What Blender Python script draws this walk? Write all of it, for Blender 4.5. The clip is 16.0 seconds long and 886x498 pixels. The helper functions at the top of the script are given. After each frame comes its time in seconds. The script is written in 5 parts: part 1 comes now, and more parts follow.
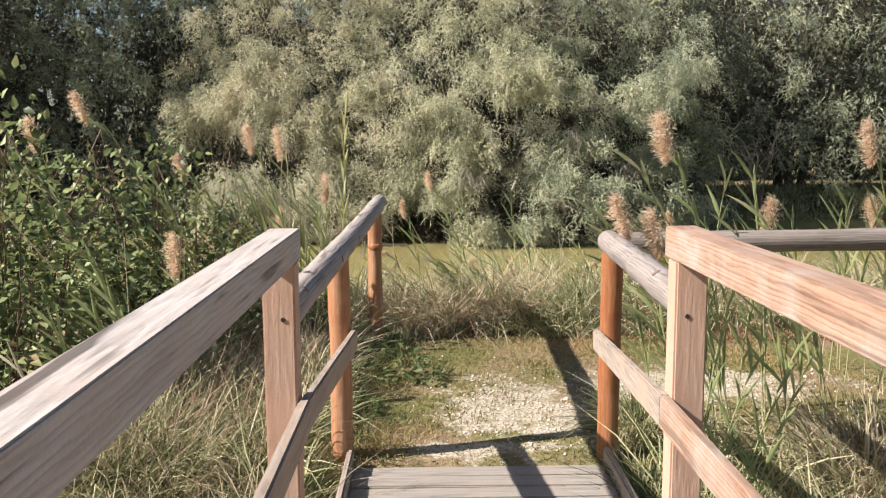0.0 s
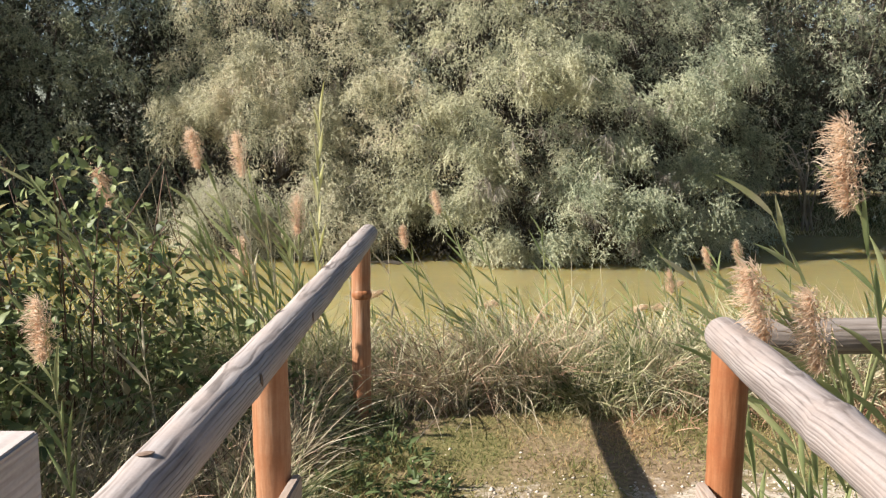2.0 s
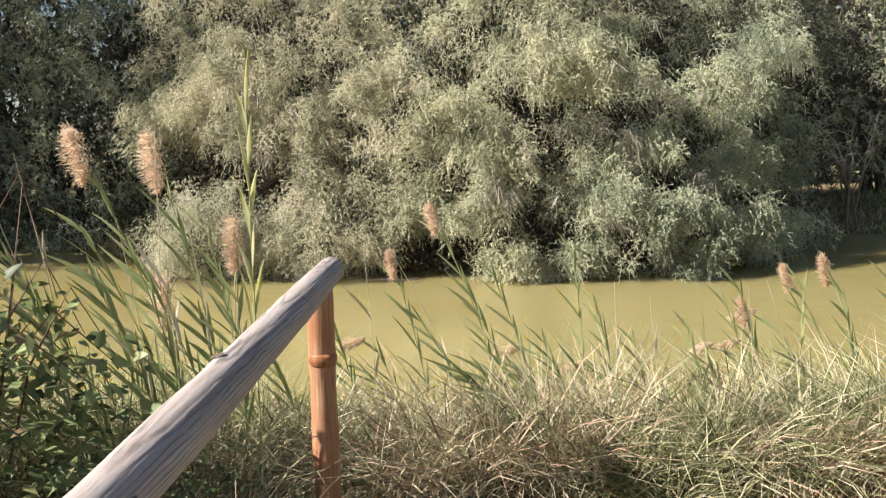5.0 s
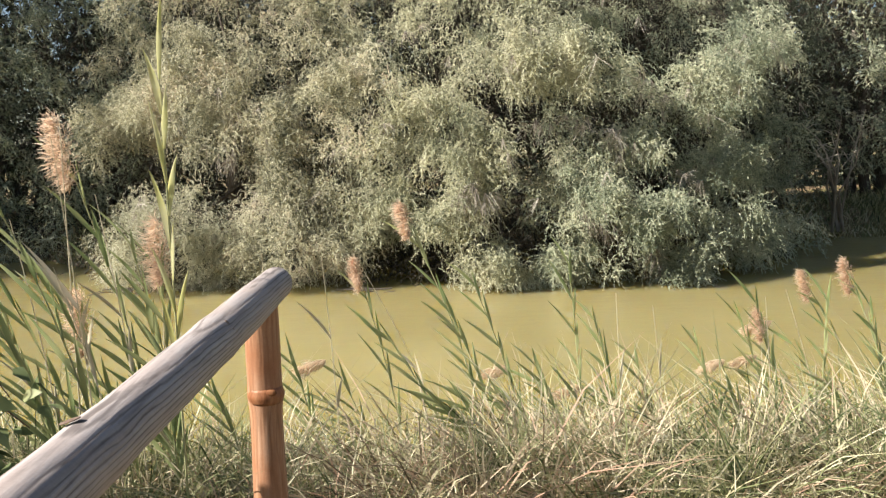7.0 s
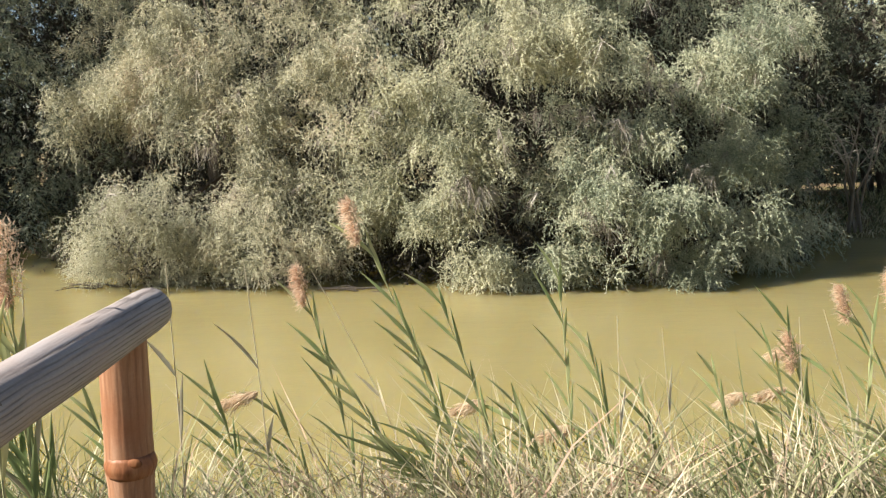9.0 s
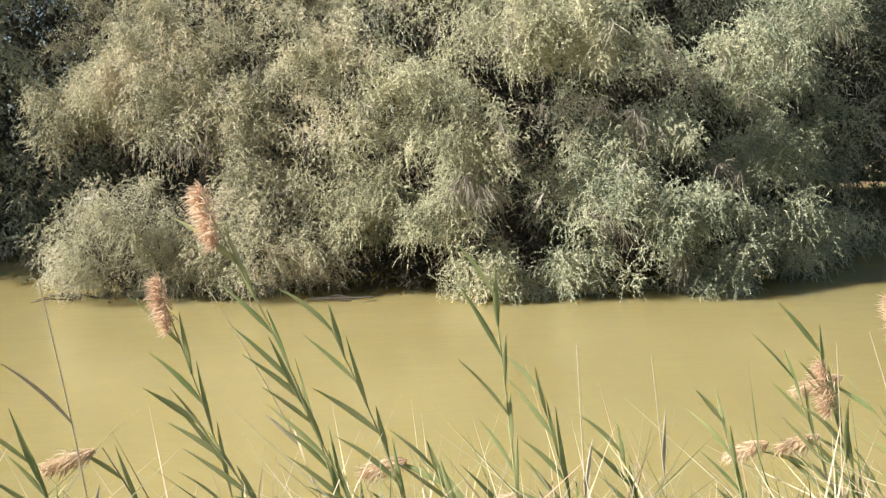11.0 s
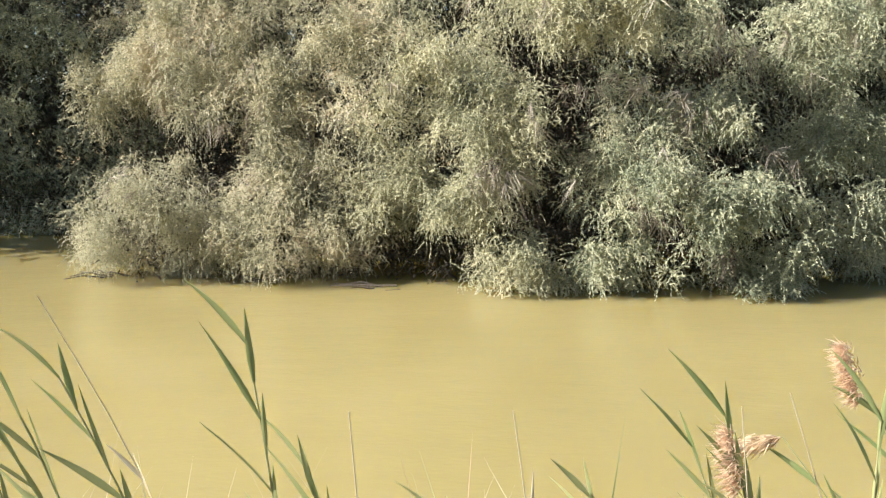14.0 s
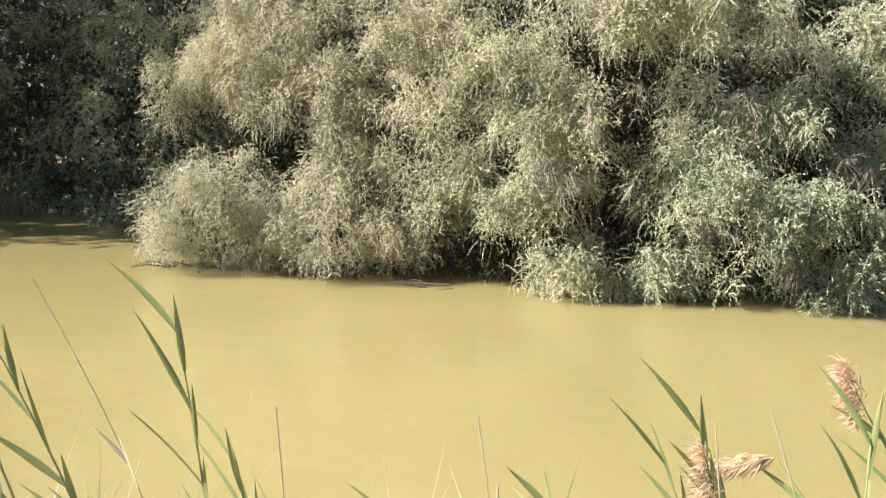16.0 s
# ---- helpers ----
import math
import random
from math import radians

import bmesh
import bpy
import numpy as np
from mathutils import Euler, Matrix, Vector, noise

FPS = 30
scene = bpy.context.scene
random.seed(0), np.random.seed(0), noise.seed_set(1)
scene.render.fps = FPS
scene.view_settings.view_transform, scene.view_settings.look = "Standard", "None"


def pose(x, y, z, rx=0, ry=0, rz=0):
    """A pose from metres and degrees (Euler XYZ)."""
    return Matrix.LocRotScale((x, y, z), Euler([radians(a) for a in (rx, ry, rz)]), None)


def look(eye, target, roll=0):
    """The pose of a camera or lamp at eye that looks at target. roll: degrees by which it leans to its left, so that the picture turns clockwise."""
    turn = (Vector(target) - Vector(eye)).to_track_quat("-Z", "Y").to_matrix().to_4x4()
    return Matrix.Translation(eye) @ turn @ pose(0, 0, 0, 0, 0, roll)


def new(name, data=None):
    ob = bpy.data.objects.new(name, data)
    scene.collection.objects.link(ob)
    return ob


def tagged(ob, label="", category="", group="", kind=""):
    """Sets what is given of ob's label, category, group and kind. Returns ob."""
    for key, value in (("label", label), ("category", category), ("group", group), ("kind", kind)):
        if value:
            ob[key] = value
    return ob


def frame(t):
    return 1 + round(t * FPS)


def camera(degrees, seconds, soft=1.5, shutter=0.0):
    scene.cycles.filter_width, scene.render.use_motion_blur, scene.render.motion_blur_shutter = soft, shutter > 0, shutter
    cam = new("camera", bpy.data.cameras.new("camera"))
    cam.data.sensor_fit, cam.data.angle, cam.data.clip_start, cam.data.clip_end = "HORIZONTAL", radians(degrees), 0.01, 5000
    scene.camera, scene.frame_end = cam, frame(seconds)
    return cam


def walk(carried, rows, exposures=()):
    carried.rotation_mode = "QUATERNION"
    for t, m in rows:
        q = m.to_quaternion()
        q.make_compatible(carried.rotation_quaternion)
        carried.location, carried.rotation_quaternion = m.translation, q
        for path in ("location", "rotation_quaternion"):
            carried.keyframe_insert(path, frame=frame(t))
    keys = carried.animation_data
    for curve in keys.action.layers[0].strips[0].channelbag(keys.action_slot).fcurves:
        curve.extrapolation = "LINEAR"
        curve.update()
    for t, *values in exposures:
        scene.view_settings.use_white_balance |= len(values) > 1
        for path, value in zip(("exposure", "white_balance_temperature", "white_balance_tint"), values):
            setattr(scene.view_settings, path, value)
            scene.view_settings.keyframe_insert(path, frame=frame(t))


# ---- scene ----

cam = camera(54.1, 16.0, soft=1.25)
PATH = [
    (0, (0.116, -0.011, 1.567), (0.15, 1.971, 1.304), -0.3),
    (0.5, (0.165, 0.405, 1.579), (0.162, 2.387, 1.305), 0.6),
    (1, (0.162, 0.82, 1.581), (0.139, 2.8, 1.3), 0.7),
    (1.5, (0.136, 1.252, 1.597), (0.134, 3.234, 1.33), 0.1),
    (2, (0.185, 1.663, 1.617), (0.18, 3.646, 1.356), 0.2),
    (2.5, (0.197, 1.977, 1.614), (0.168, 3.961, 1.361), 0.2),
    (3, (0.158, 2.276, 1.631), (0.138, 4.263, 1.399), -0.4),
    (3.5, (0.156, 2.527, 1.624), (0.164, 4.513, 1.387), -0.7),
    (4, (0.246, 2.686, 1.596), (0.227, 4.67, 1.346), -1.0),
    (4.2, (0.278, 2.765, 1.598), (0.242, 4.749, 1.345), -1.1),
    (6.3, (0.172, 3.577, 1.495), (0.165, 5.561, 1.242), -2.3),
    (6.5, (0.213, 3.565, 1.505), (0.212, 5.549, 1.25), -1.6),
    (7, (0.241, 3.803, 1.483), (0.271, 5.789, 1.244), -1.8),
    (7.5, (0.264, 3.947, 1.445), (0.288, 5.932, 1.199), -1.8),
    (8, (0.246, 4.255, 1.425), (0.294, 6.237, 1.165), -1.6),
    (8.5, (0.272, 4.45, 1.436), (0.348, 6.431, 1.166), -1.8),
    (9, (0.411, 4.544, 1.447), (0.43, 6.527, 1.191), -1.1),
    (9.2, (0.493, 4.563, 1.468), (0.469, 6.546, 1.208), -0.4),
    (11.3, (0.828, 5.444, 1.321), (0.77, 7.428, 1.081), -1.9),
    (11.5, (0.883, 5.456, 1.367), (0.81, 7.44, 1.124), -1.3),
    (12, (1.121, 5.52, 1.358), (0.959, 7.501, 1.133), -0.7),
    (12.5, (1.239, 5.607, 1.349), (1.018, 7.583, 1.129), -1.5),
    (13, (1.31, 5.724, 1.349), (1.071, 7.695, 1.108), -1.0),
    (13.5, (1.361, 5.877, 1.369), (1.111, 7.843, 1.099), -1.0),
    (14, (1.46, 5.91, 1.378), (1.18, 7.868, 1.087), -1.2),
    (14.5, (1.613, 5.979, 1.365), (1.255, 7.925, 1.075), -0.6),
    (15, (1.686, 6.004, 1.358), (1.265, 7.939, 1.076), -0.5),
    (15.5, (1.717, 6.045, 1.35), (1.255, 7.97, 1.068), -0.4),
    (16, (1.72, 6.036, 1.349), (1.255, 7.96, 1.063), -0.1),
]
EXPOSURES = [(0, 1.07), (2.5, 1.12), (4, 1.2), (7.5, 1.15), (9, 1.1), (11.5, 1.19), (13, 1.27), (14, 1.33), (16, 1.45)]
walk(cam, [(t, look(eye, target, roll)) for t, eye, target, roll in PATH], EXPOSURES)

# ---- light: afternoon sun from the walker's left, clear sky ----
SUN_ELEVATION, SUN_HEADING = 37.4, 76.0
world = bpy.data.worlds.new("world")
scene.world = world
world.use_nodes = True
wn = world.node_tree
sky = wn.nodes.new("ShaderNodeTexSky")
sky.sky_type = "NISHITA"
sky.sun_disc = False
sky.sun_elevation = radians(SUN_ELEVATION)
sky.sun_rotation = radians(180 + SUN_HEADING)
wn.nodes["Background"].inputs["Strength"].default_value = 0.05
wn.links.new(sky.outputs["Color"], wn.nodes["Background"].inputs["Color"])
sun_data = bpy.data.lights.new("sun", "SUN")
sun_data.energy = 5.0
sun_data.angle = radians(0.6)
sun_data.color = (1.0, 0.94, 0.87)
sun = new("sun", sun_data)
sun.matrix_world = pose(-29, -9, 25, 90 - SUN_ELEVATION, 0, -SUN_HEADING)

WATER_Z = -0.30


# ---- mesh helpers ----
def mesh_tris(name, verts, tris):
    verts = np.asarray(verts, dtype=np.float32).reshape(-1, 3)
    tris = np.asarray(tris, dtype=np.int32).reshape(-1, 3)
    me = bpy.data.meshes.new(name)
    me.vertices.add(len(verts))
    me.vertices.foreach_set("co", verts.ravel())
    me.loops.add(tris.size)
    me.loops.foreach_set("vertex_index", tris.ravel())
    me.polygons.add(len(tris))
    me.polygons.foreach_set("loop_start", np.arange(0, tris.size, 3, dtype=np.int32))
    me.polygons.foreach_set("loop_total", np.full(len(tris), 3, dtype=np.int32))
    me.update(calc_edges=True)
    return me


def put(name, me, material, parent=None, label="", smooth=False):
    ob = new(name, me)
    me.materials.append(material)
    if smooth:
        me.polygons.foreach_set("use_smooth", np.ones(len(me.polygons), dtype=bool))
    if parent is not None:
        ob.parent = parent
    if label:
        tagged(ob, label)
    return ob


def part(name, bm, material, parent, label="", smooth=False):
    me = bpy.data.meshes.new(name)
    bm.to_mesh(me)
    bm.free()
    return put(name, me, material, parent, label, smooth)


def empty(name, at, label, category, group=""):
    ob = new(name)
    ob.location = at
    ob.empty_display_size = 0.1
    return tagged(ob, label, category, group)


def unit(v):
    return v / np.maximum(np.linalg.norm(v, axis=-1, keepdims=True), 1e-9)


def smoothstep(a, b, x):
    t = np.clip((x - a) / (b - a), 0, 1)
    return t * t * (3 - 2 * t)


RNG = np.random.default_rng(7)


def wavy(x, y, seed=0.0):
    """A smooth uneven field of about -1 to 1."""
    return (np.sin(1.7 * x + 0.9 * y + seed) + np.sin(-1.1 * x + 2.3 * y + 2 * seed) + np.sin(3.9 * x - 2.7 * y + 3 * seed)
            + 0.6 * np.sin(7.3 * x + 5.1 * y + seed)) / 3.6


def ground_z(x, y):
    x, y = np.asarray(x, dtype=float), np.asarray(y, dtype=float)
    edge = 7.15 + 0.16 * wavy(x * 1.3, y * 0.2, 1.0)
    # past x = -9.3 the unseen bank swings forward under the added shade trees
    far = 16.6 + 0.35 * wavy(x * 0.5, y * 0.1, 4.0) + 3.2 * smoothstep(-4.0, -8.0, x) - 6.0 * smoothstep(-9.3, -11.5, x) + 1.6 * smoothstep(3.6, 6.0, x)
    z = -0.85 * smoothstep(edge, edge + 1.7, y) + 1.1 * smoothstep(far - 1.2, far + 1.4, y)
    # the ditch that the boards span
    ditch = smoothstep(4.1, 3.2, y) * smoothstep(-2.2, -1.0, y)
    z = z - 0.34 * ditch
    # banks beside the path
    z = z - 0.10 * smoothstep(-0.5, -0.9, x) * smoothstep(7.5, 6, y) - 0.08 * smoothstep(1.25, 1.6, x) * smoothstep(4.9, 4.3, y)
    z = z + 0.018 * wavy(x * 1.5, y * 1.5, 0.3)
    return z


# ---- materials ----
def material(name):
    m = bpy.data.materials.new(name)
    m.use_nodes = True
    return m, m.node_tree, m.node_tree.nodes["Principled BSDF"]


def node(tree, kind, **inputs):
    n = tree.nodes.new(kind)
    for k, v in inputs.items():
        n.inputs[k.replace("_", " ")].default_value = v
    return n


def ramp(tree, fac, stops):
    r = tree.nodes.new("ShaderNodeValToRGB")
    while len(r.color_ramp.elements) < len(stops):
        r.color_ramp.elements.new(0.5)
    for e, (p, c) in zip(r.color_ramp.elements, stops):
        e.position, e.color = p, (*c, 1)
    tree.links.new(fac, r.inputs["Fac"])
    return r.outputs["Color"]


def mixed(tree, fac, a, b, mode="MIX"):
    m = tree.nodes.new("ShaderNodeMix")
    m.data_type, m.blend_type = "RGBA", mode
    for sock, v in ((m.inputs[0], fac), (m.inputs[6], a), (m.inputs[7], b)):
        if hasattr(v, "is_output"):
            tree.links.new(v, sock)
        elif isinstance(v, tuple):
            sock.default_value = (*v, 1)
        else:
            sock.default_value = v
    return m.outputs[2]


def coords(tree, scale=(1, 1, 1)):
    tc = tree.nodes.new("ShaderNodeTexCoord")
    mp = tree.nodes.new("ShaderNodeMapping")
    mp.inputs["Scale"].default_value = scale
    tree.links.new(tc.outputs["Object"], mp.inputs["Vector"])
    return mp.outputs["Vector"]


def noise_fac(tree, vec, scale, detail=4.0, rough=0.6):
    n = node(tree, "ShaderNodeTexNoise", Scale=scale, Detail=detail, Roughness=rough)
    tree.links.new(vec, n.inputs["Vector"])
    return n.outputs["Fac"]


def relief(tree, bsdf, fac, strength, distance):
    b = node(tree, "ShaderNodeBump", Strength=strength, Distance=distance)
    tree.links.new(fac, b.inputs["Height"])
    tree.links.new(b.outputs["Normal"], bsdf.inputs["Normal"])


def leaf_material(name, stops, patch_scale, tint=None, translucent=0.25, rough=0.65, spread=0.6):
    """Foliage: a colour for each leaf, shifted by patches across the plant, with light passing through."""
    m, t, b = material(name)
    geo = t.nodes.new("ShaderNodeNewGeometry")
    patch = noise_fac(t, coords(t), patch_scale, 3.0)
    mix = node(t, "ShaderNodeMath")
    mix.operation = "MULTIPLY_ADD"
    t.links.new(geo.outputs["Random Per Island"], mix.inputs[0])
    mix.inputs[1].default_value = spread
    sub = node(t, "ShaderNodeMath")
    sub.operation = "MULTIPLY_ADD"
    t.links.new(patch, sub.inputs[0])
    sub.inputs[1].default_value = 1.9
    sub.inputs[2].default_value = -0.45 - spread / 2
    t.links.new(sub.outputs[0], mix.inputs[2])
    col = ramp(t, mix.outputs[0], stops)
    if tint:
        col = mixed(t, 0.5, col, tint, "MULTIPLY")
    t.links.new(col, b.inputs["Base Color"])
    b.inputs["Roughness"].default_value = rough
    b.inputs["Specular IOR Level"].default_value = 0.25
    tr = t.nodes.new("ShaderNodeBsdfTranslucent")
    t.links.new(col, tr.inputs["Color"])
    mx = t.nodes.new("ShaderNodeMixShader")
    mx.inputs[0].default_value = translucent
    t.links.new(b.outputs[0], mx.inputs[1])
    t.links.new(tr.outputs[0], mx.inputs[2])
    t.links.new(mx.outputs[0], t.nodes["Material Output"].inputs["Surface"])
    return m


def wood_material(name, dark, mid, light, axis, stain=None, crack=0.5, rough=0.8, ring=22.0, line=0.55, bend=7.0, checks=0.0):
    """Timber with grain along an axis: streaks, ring lines, cracks and blotches."""
    m, t, b = material(name)
    along = {"x": (0.05, 1, 1), "y": (1, 0.05, 1), "z": (1, 1, 0.05)}[axis]
    v = coords(t, along)
    streak = noise_fac(t, v, 60.0, 5.0, 0.65)
    wave = node(t, "ShaderNodeTexWave", Scale=ring, Distortion=bend, Detail=3.0)
    wave.inputs["Detail Scale"].default_value = 1.6
    wave.wave_type = "RINGS"
    wave.rings_direction = axis.upper()
    t.links.new(coords(t, {"x": (0.12, 1, 1), "y": (1, 0.12, 1), "z": (1, 1, 0.12)}[axis]), wave.inputs["Vector"])
    col = ramp(t, streak, [(0.28, dark), (0.5, mid), (0.72, light)])
    lines = ramp(t, wave.outputs["Fac"], [(0.0, (line, line * 0.91, line * 0.84)), (0.28, (0.95, 0.93, 0.9)), (1.0, (1, 1, 1))])
    col = mixed(t, crack, col, lines, "MULTIPLY")
    blotch = noise_fac(t, coords(t), 5.0, 4.0)
    if stain:
        col = mixed(t, ramp(t, blotch, [(0.45, (0, 0, 0)), (0.68, (1, 1, 1))]), col, stain)
    if checks:
        split = noise_fac(t, coords(t, {"x": (0.03, 1, 1), "y": (1, 0.03, 1), "z": (1, 1, 0.03)}[axis]), 42.0, 2.0, 0.5)
        where = noise_fac(t, coords(t, {"x": (0.25, 1, 1), "y": (1, 0.25, 1), "z": (1, 1, 0.25)}[axis]), 9.0, 2.0, 0.5)
        both = mixed(t, 1.0, ramp(t, split, [(0.53, (0, 0, 0)), (0.60, (1, 1, 1))]), ramp(t, where, [(0.47, (0, 0, 0)), (0.6, (checks, checks, checks))]), "MULTIPLY")
        col = mixed(t, both, col, (0.07, 0.052, 0.045))
    fine = noise_fac(t, coords(t), 160.0, 2.0)
    col = mixed(t, 0.25, col, ramp(t, fine, [(0.3, (0.6, 0.6, 0.6)), (0.7, (1, 1, 1))]), "MULTIPLY")
    t.links.new(col, b.inputs["Base Color"])
    b.inputs["Roughness"].default_value = rough
    b.inputs["Specular IOR Level"].default_value = 0.3
    h = mixed(t, 0.5, streak, wave.outputs["Fac"])
    relief(t, b, h, 0.35, 0.004)
    return m


rail_grey = wood_material("weathered_rail", (0.27, 0.225, 0.205), (0.395, 0.35, 0.33), (0.48, 0.435, 0.415), "y", (0.40, 0.33, 0.295), 0.75, ring=34, line=0.3, bend=3.2, checks=0.3)
# darker copy of weathered_rail, offsetting the sun that strikes the short log
rail_sun_toned = wood_material("weathered_rail_sun_toned", (0.20, 0.165, 0.15), (0.30, 0.262, 0.248), (0.37, 0.333, 0.318), "y", (0.31, 0.255, 0.228), 0.7, ring=34, line=0.35, bend=3.2, checks=0.3)
rail_grey_x = wood_material("weathered_rail_across", (0.13, 0.105, 0.09), (0.24, 0.205, 0.18), (0.34, 0.30, 0.27), "x", (0.27, 0.22, 0.19), 0.45)
beam_pale = wood_material("sun_bleached_beam", (0.37, 0.315, 0.285), (0.48, 0.43, 0.405), (0.55, 0.50, 0.475), "y", (0.48, 0.395, 0.35), 0.4, ring=24, checks=0.85)
beam_pink = wood_material("planed_beam", (0.27, 0.15, 0.10), (0.39, 0.24, 0.17), (0.45, 0.31, 0.235), "y", (0.41, 0.32, 0.27), 0.6, ring=24, checks=0.45)
post_tan = wood_material("planed_post", (0.47, 0.295, 0.215), (0.54, 0.355, 0.265), (0.585, 0.405, 0.31), "z", (0.52, 0.315, 0.23), 0.2)
post_orange = wood_material("stained_round_post", (0.30, 0.135, 0.065), (0.43, 0.225, 0.125), (0.52, 0.315, 0.20), "z", (0.36, 0.15, 0.07), 0.5, 0.55)
board_grey = wood_material("grey_board", (0.21, 0.165, 0.135), (0.36, 0.295, 0.25), (0.46, 0.385, 0.335), "y", (0.40, 0.30, 0.23), 0.5)
deck_wood = wood_material("deck_board", (0.19, 0.165, 0.145), (0.32, 0.285, 0.255), (0.42, 0.375, 0.34), "x", (0.35, 0.295, 0.25), 0.35)
post_red = wood_material("dark_stained_round_post", (0.20, 0.075, 0.03), (0.34, 0.145, 0.065), (0.44, 0.22, 0.11), "z", (0.27, 0.09, 0.035), 0.35, 0.5)
knot_wood = wood_material("wood_knot", (0.12, 0.05, 0.02), (0.24, 0.09, 0.035), (0.30, 0.13, 0.05), "z", None, 0.3)
knot_grey = wood_material("weathered_knot", (0.10, 0.065, 0.045), (0.19, 0.13, 0.095), (0.27, 0.20, 0.155), "z", None, 0.3)
bark = wood_material("tamarisk_bark", (0.05, 0.04, 0.03), (0.11, 0.09, 0.07), (0.2, 0.17, 0.14), "z", None, 0.3)
# near-black colour for the shade inside the screw holes
hole_shade, _t, _b = material("screw_hole_shade")
_b.inputs["Base Color"].default_value = (0.03, 0.018, 0.012, 1)
_b.inputs["Roughness"].default_value = 0.9

pebble = leaf_material("limestone_pebbles", [(0.0, (0.32, 0.26, 0.20)), (0.5, (0.52, 0.45, 0.37)), (1.0, (0.70, 0.64, 0.55))], 6.0, None, 0.0, 0.9)
TAMARISK_PALE = [(0.0, (0.174, 0.180, 0.120)), (0.3, (0.367, 0.360, 0.245)), (0.55, (0.550, 0.525, 0.365)), (0.8, (0.675, 0.635, 0.458)), (1.0, (0.618, 0.500, 0.376))]
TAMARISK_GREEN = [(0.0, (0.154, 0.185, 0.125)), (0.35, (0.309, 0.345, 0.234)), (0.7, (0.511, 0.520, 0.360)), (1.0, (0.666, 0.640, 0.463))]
# shade-darkened copy of the tamarisk colours, for trees away from the sun
TAMARISK_SHADED = [(0.0, (0.055, 0.065, 0.043)), (0.5, (0.12, 0.137, 0.09)), (1.0, (0.22, 0.235, 0.15))]
leaf_pale = leaf_material("tamarisk_sprays_pale", TAMARISK_PALE, 1.7, None, 0.22, spread=0.7)
leaf_mid = leaf_material("tamarisk_sprays_olive", [(0.0, (0.174, 0.190, 0.125)), (0.35, (0.376, 0.385, 0.256)), (0.65, (0.579, 0.560, 0.382)), (1.0, (0.695, 0.655, 0.469))], 1.7, None, 0.22, spread=0.7)
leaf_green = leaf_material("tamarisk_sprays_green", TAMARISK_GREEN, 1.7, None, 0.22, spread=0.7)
leaf_shaded = leaf_material("tamarisk_sprays_shaded", TAMARISK_SHADED, 0.6, None, 0.2)
# near-black brown: the shade of the crown's gaps is put into this colour
inner_dead_shade = leaf_material("inner_foliage_shade", [(0.0, (0.022, 0.02, 0.014)), (0.5, (0.05, 0.043, 0.03)), (1.0, (0.11, 0.09, 0.062))], 0.9, None, 0.0, 0.8)
leaf_silver = leaf_material("tamarisk_sprays_silver", [(0.0, (0.251, 0.260, 0.180)), (0.5, (0.482, 0.470, 0.327)), (1.0, (0.656, 0.620, 0.458))], 2.0, None, 0.22, spread=0.7)
twig_pale = leaf_material("dead_twigs", [(0.0, (0.17, 0.135, 0.105)), (0.5, (0.36, 0.315, 0.26)), (1.0, (0.58, 0.53, 0.455))], 1.5, None, 0.0, 0.85)
grass_lawn = leaf_material("short_path_grass", [(0.0, (0.05, 0.075, 0.022)), (0.35, (0.17, 0.19, 0.06)), (0.6, (0.34, 0.28, 0.125)), (0.8, (0.44, 0.31, 0.16)), (1.0, (0.44, 0.27, 0.15))], 0.9, None, 0.3, 0.6, 0.5)
grass_bank = leaf_material("bank_grass", [(0.0, (0.07, 0.10, 0.042)), (0.3, (0.27, 0.30, 0.135)), (0.5, (0.52, 0.48, 0.285)), (0.75, (0.72, 0.66, 0.47)), (1.0, (0.52, 0.35, 0.25))], 1.5, None, 0.28, 0.6, 0.9)
grass_dry = leaf_material("dry_grass", [(0.0, (0.15, 0.11, 0.07)), (0.4, (0.36, 0.29, 0.19)), (0.7, (0.60, 0.52, 0.37)), (1.0, (0.48, 0.30, 0.21))], 1.4, None, 0.25, 0.65, 0.9)
litter_red = leaf_material("reddish_litter", [(0.0, (0.20, 0.10, 0.06)), (0.5, (0.42, 0.24, 0.15)), (1.0, (0.58, 0.39, 0.26))], 1.4, None, 0.2, 0.7, 0.9)
grass_deep = leaf_material("rank_grass", [(0.0, (0.07, 0.09, 0.04)), (0.4, (0.25, 0.265, 0.12)), (0.7, (0.50, 0.455, 0.26)), (1.0, (0.62, 0.54, 0.36))], 1.2, None, 0.28, 0.6, 0.9)
herb_leaf = leaf_material("broad_herb_leaf", [(0.0, (0.06, 0.085, 0.03)), (0.5, (0.11, 0.15, 0.055)), (1.0, (0.21, 0.23, 0.10))], 1.5, None, 0.3, 0.5)
bramble_leaf = leaf_material("bramble_leaf", [(0.0, (0.055, 0.075, 0.03)), (0.45, (0.20, 0.245, 0.10)), (0.75, (0.34, 0.385, 0.17)), (1.0, (0.33, 0.23, 0.12))], 1.3, None, 0.3, 0.48, 0.8)
bramble_cane = leaf_material("bramble_cane", [(0.0, (0.09, 0.05, 0.035)), (1.0, (0.22, 0.14, 0.10))], 2.0, None, 0.0, 0.7)
reed_leaf = leaf_material("reed_leaf", [(0.0, (0.12, 0.18, 0.065)), (0.4, (0.27, 0.335, 0.14)), (0.75, (0.44, 0.46, 0.22)), (1.0, (0.63, 0.57, 0.35))], 2.5, None, 0.38, 0.36)
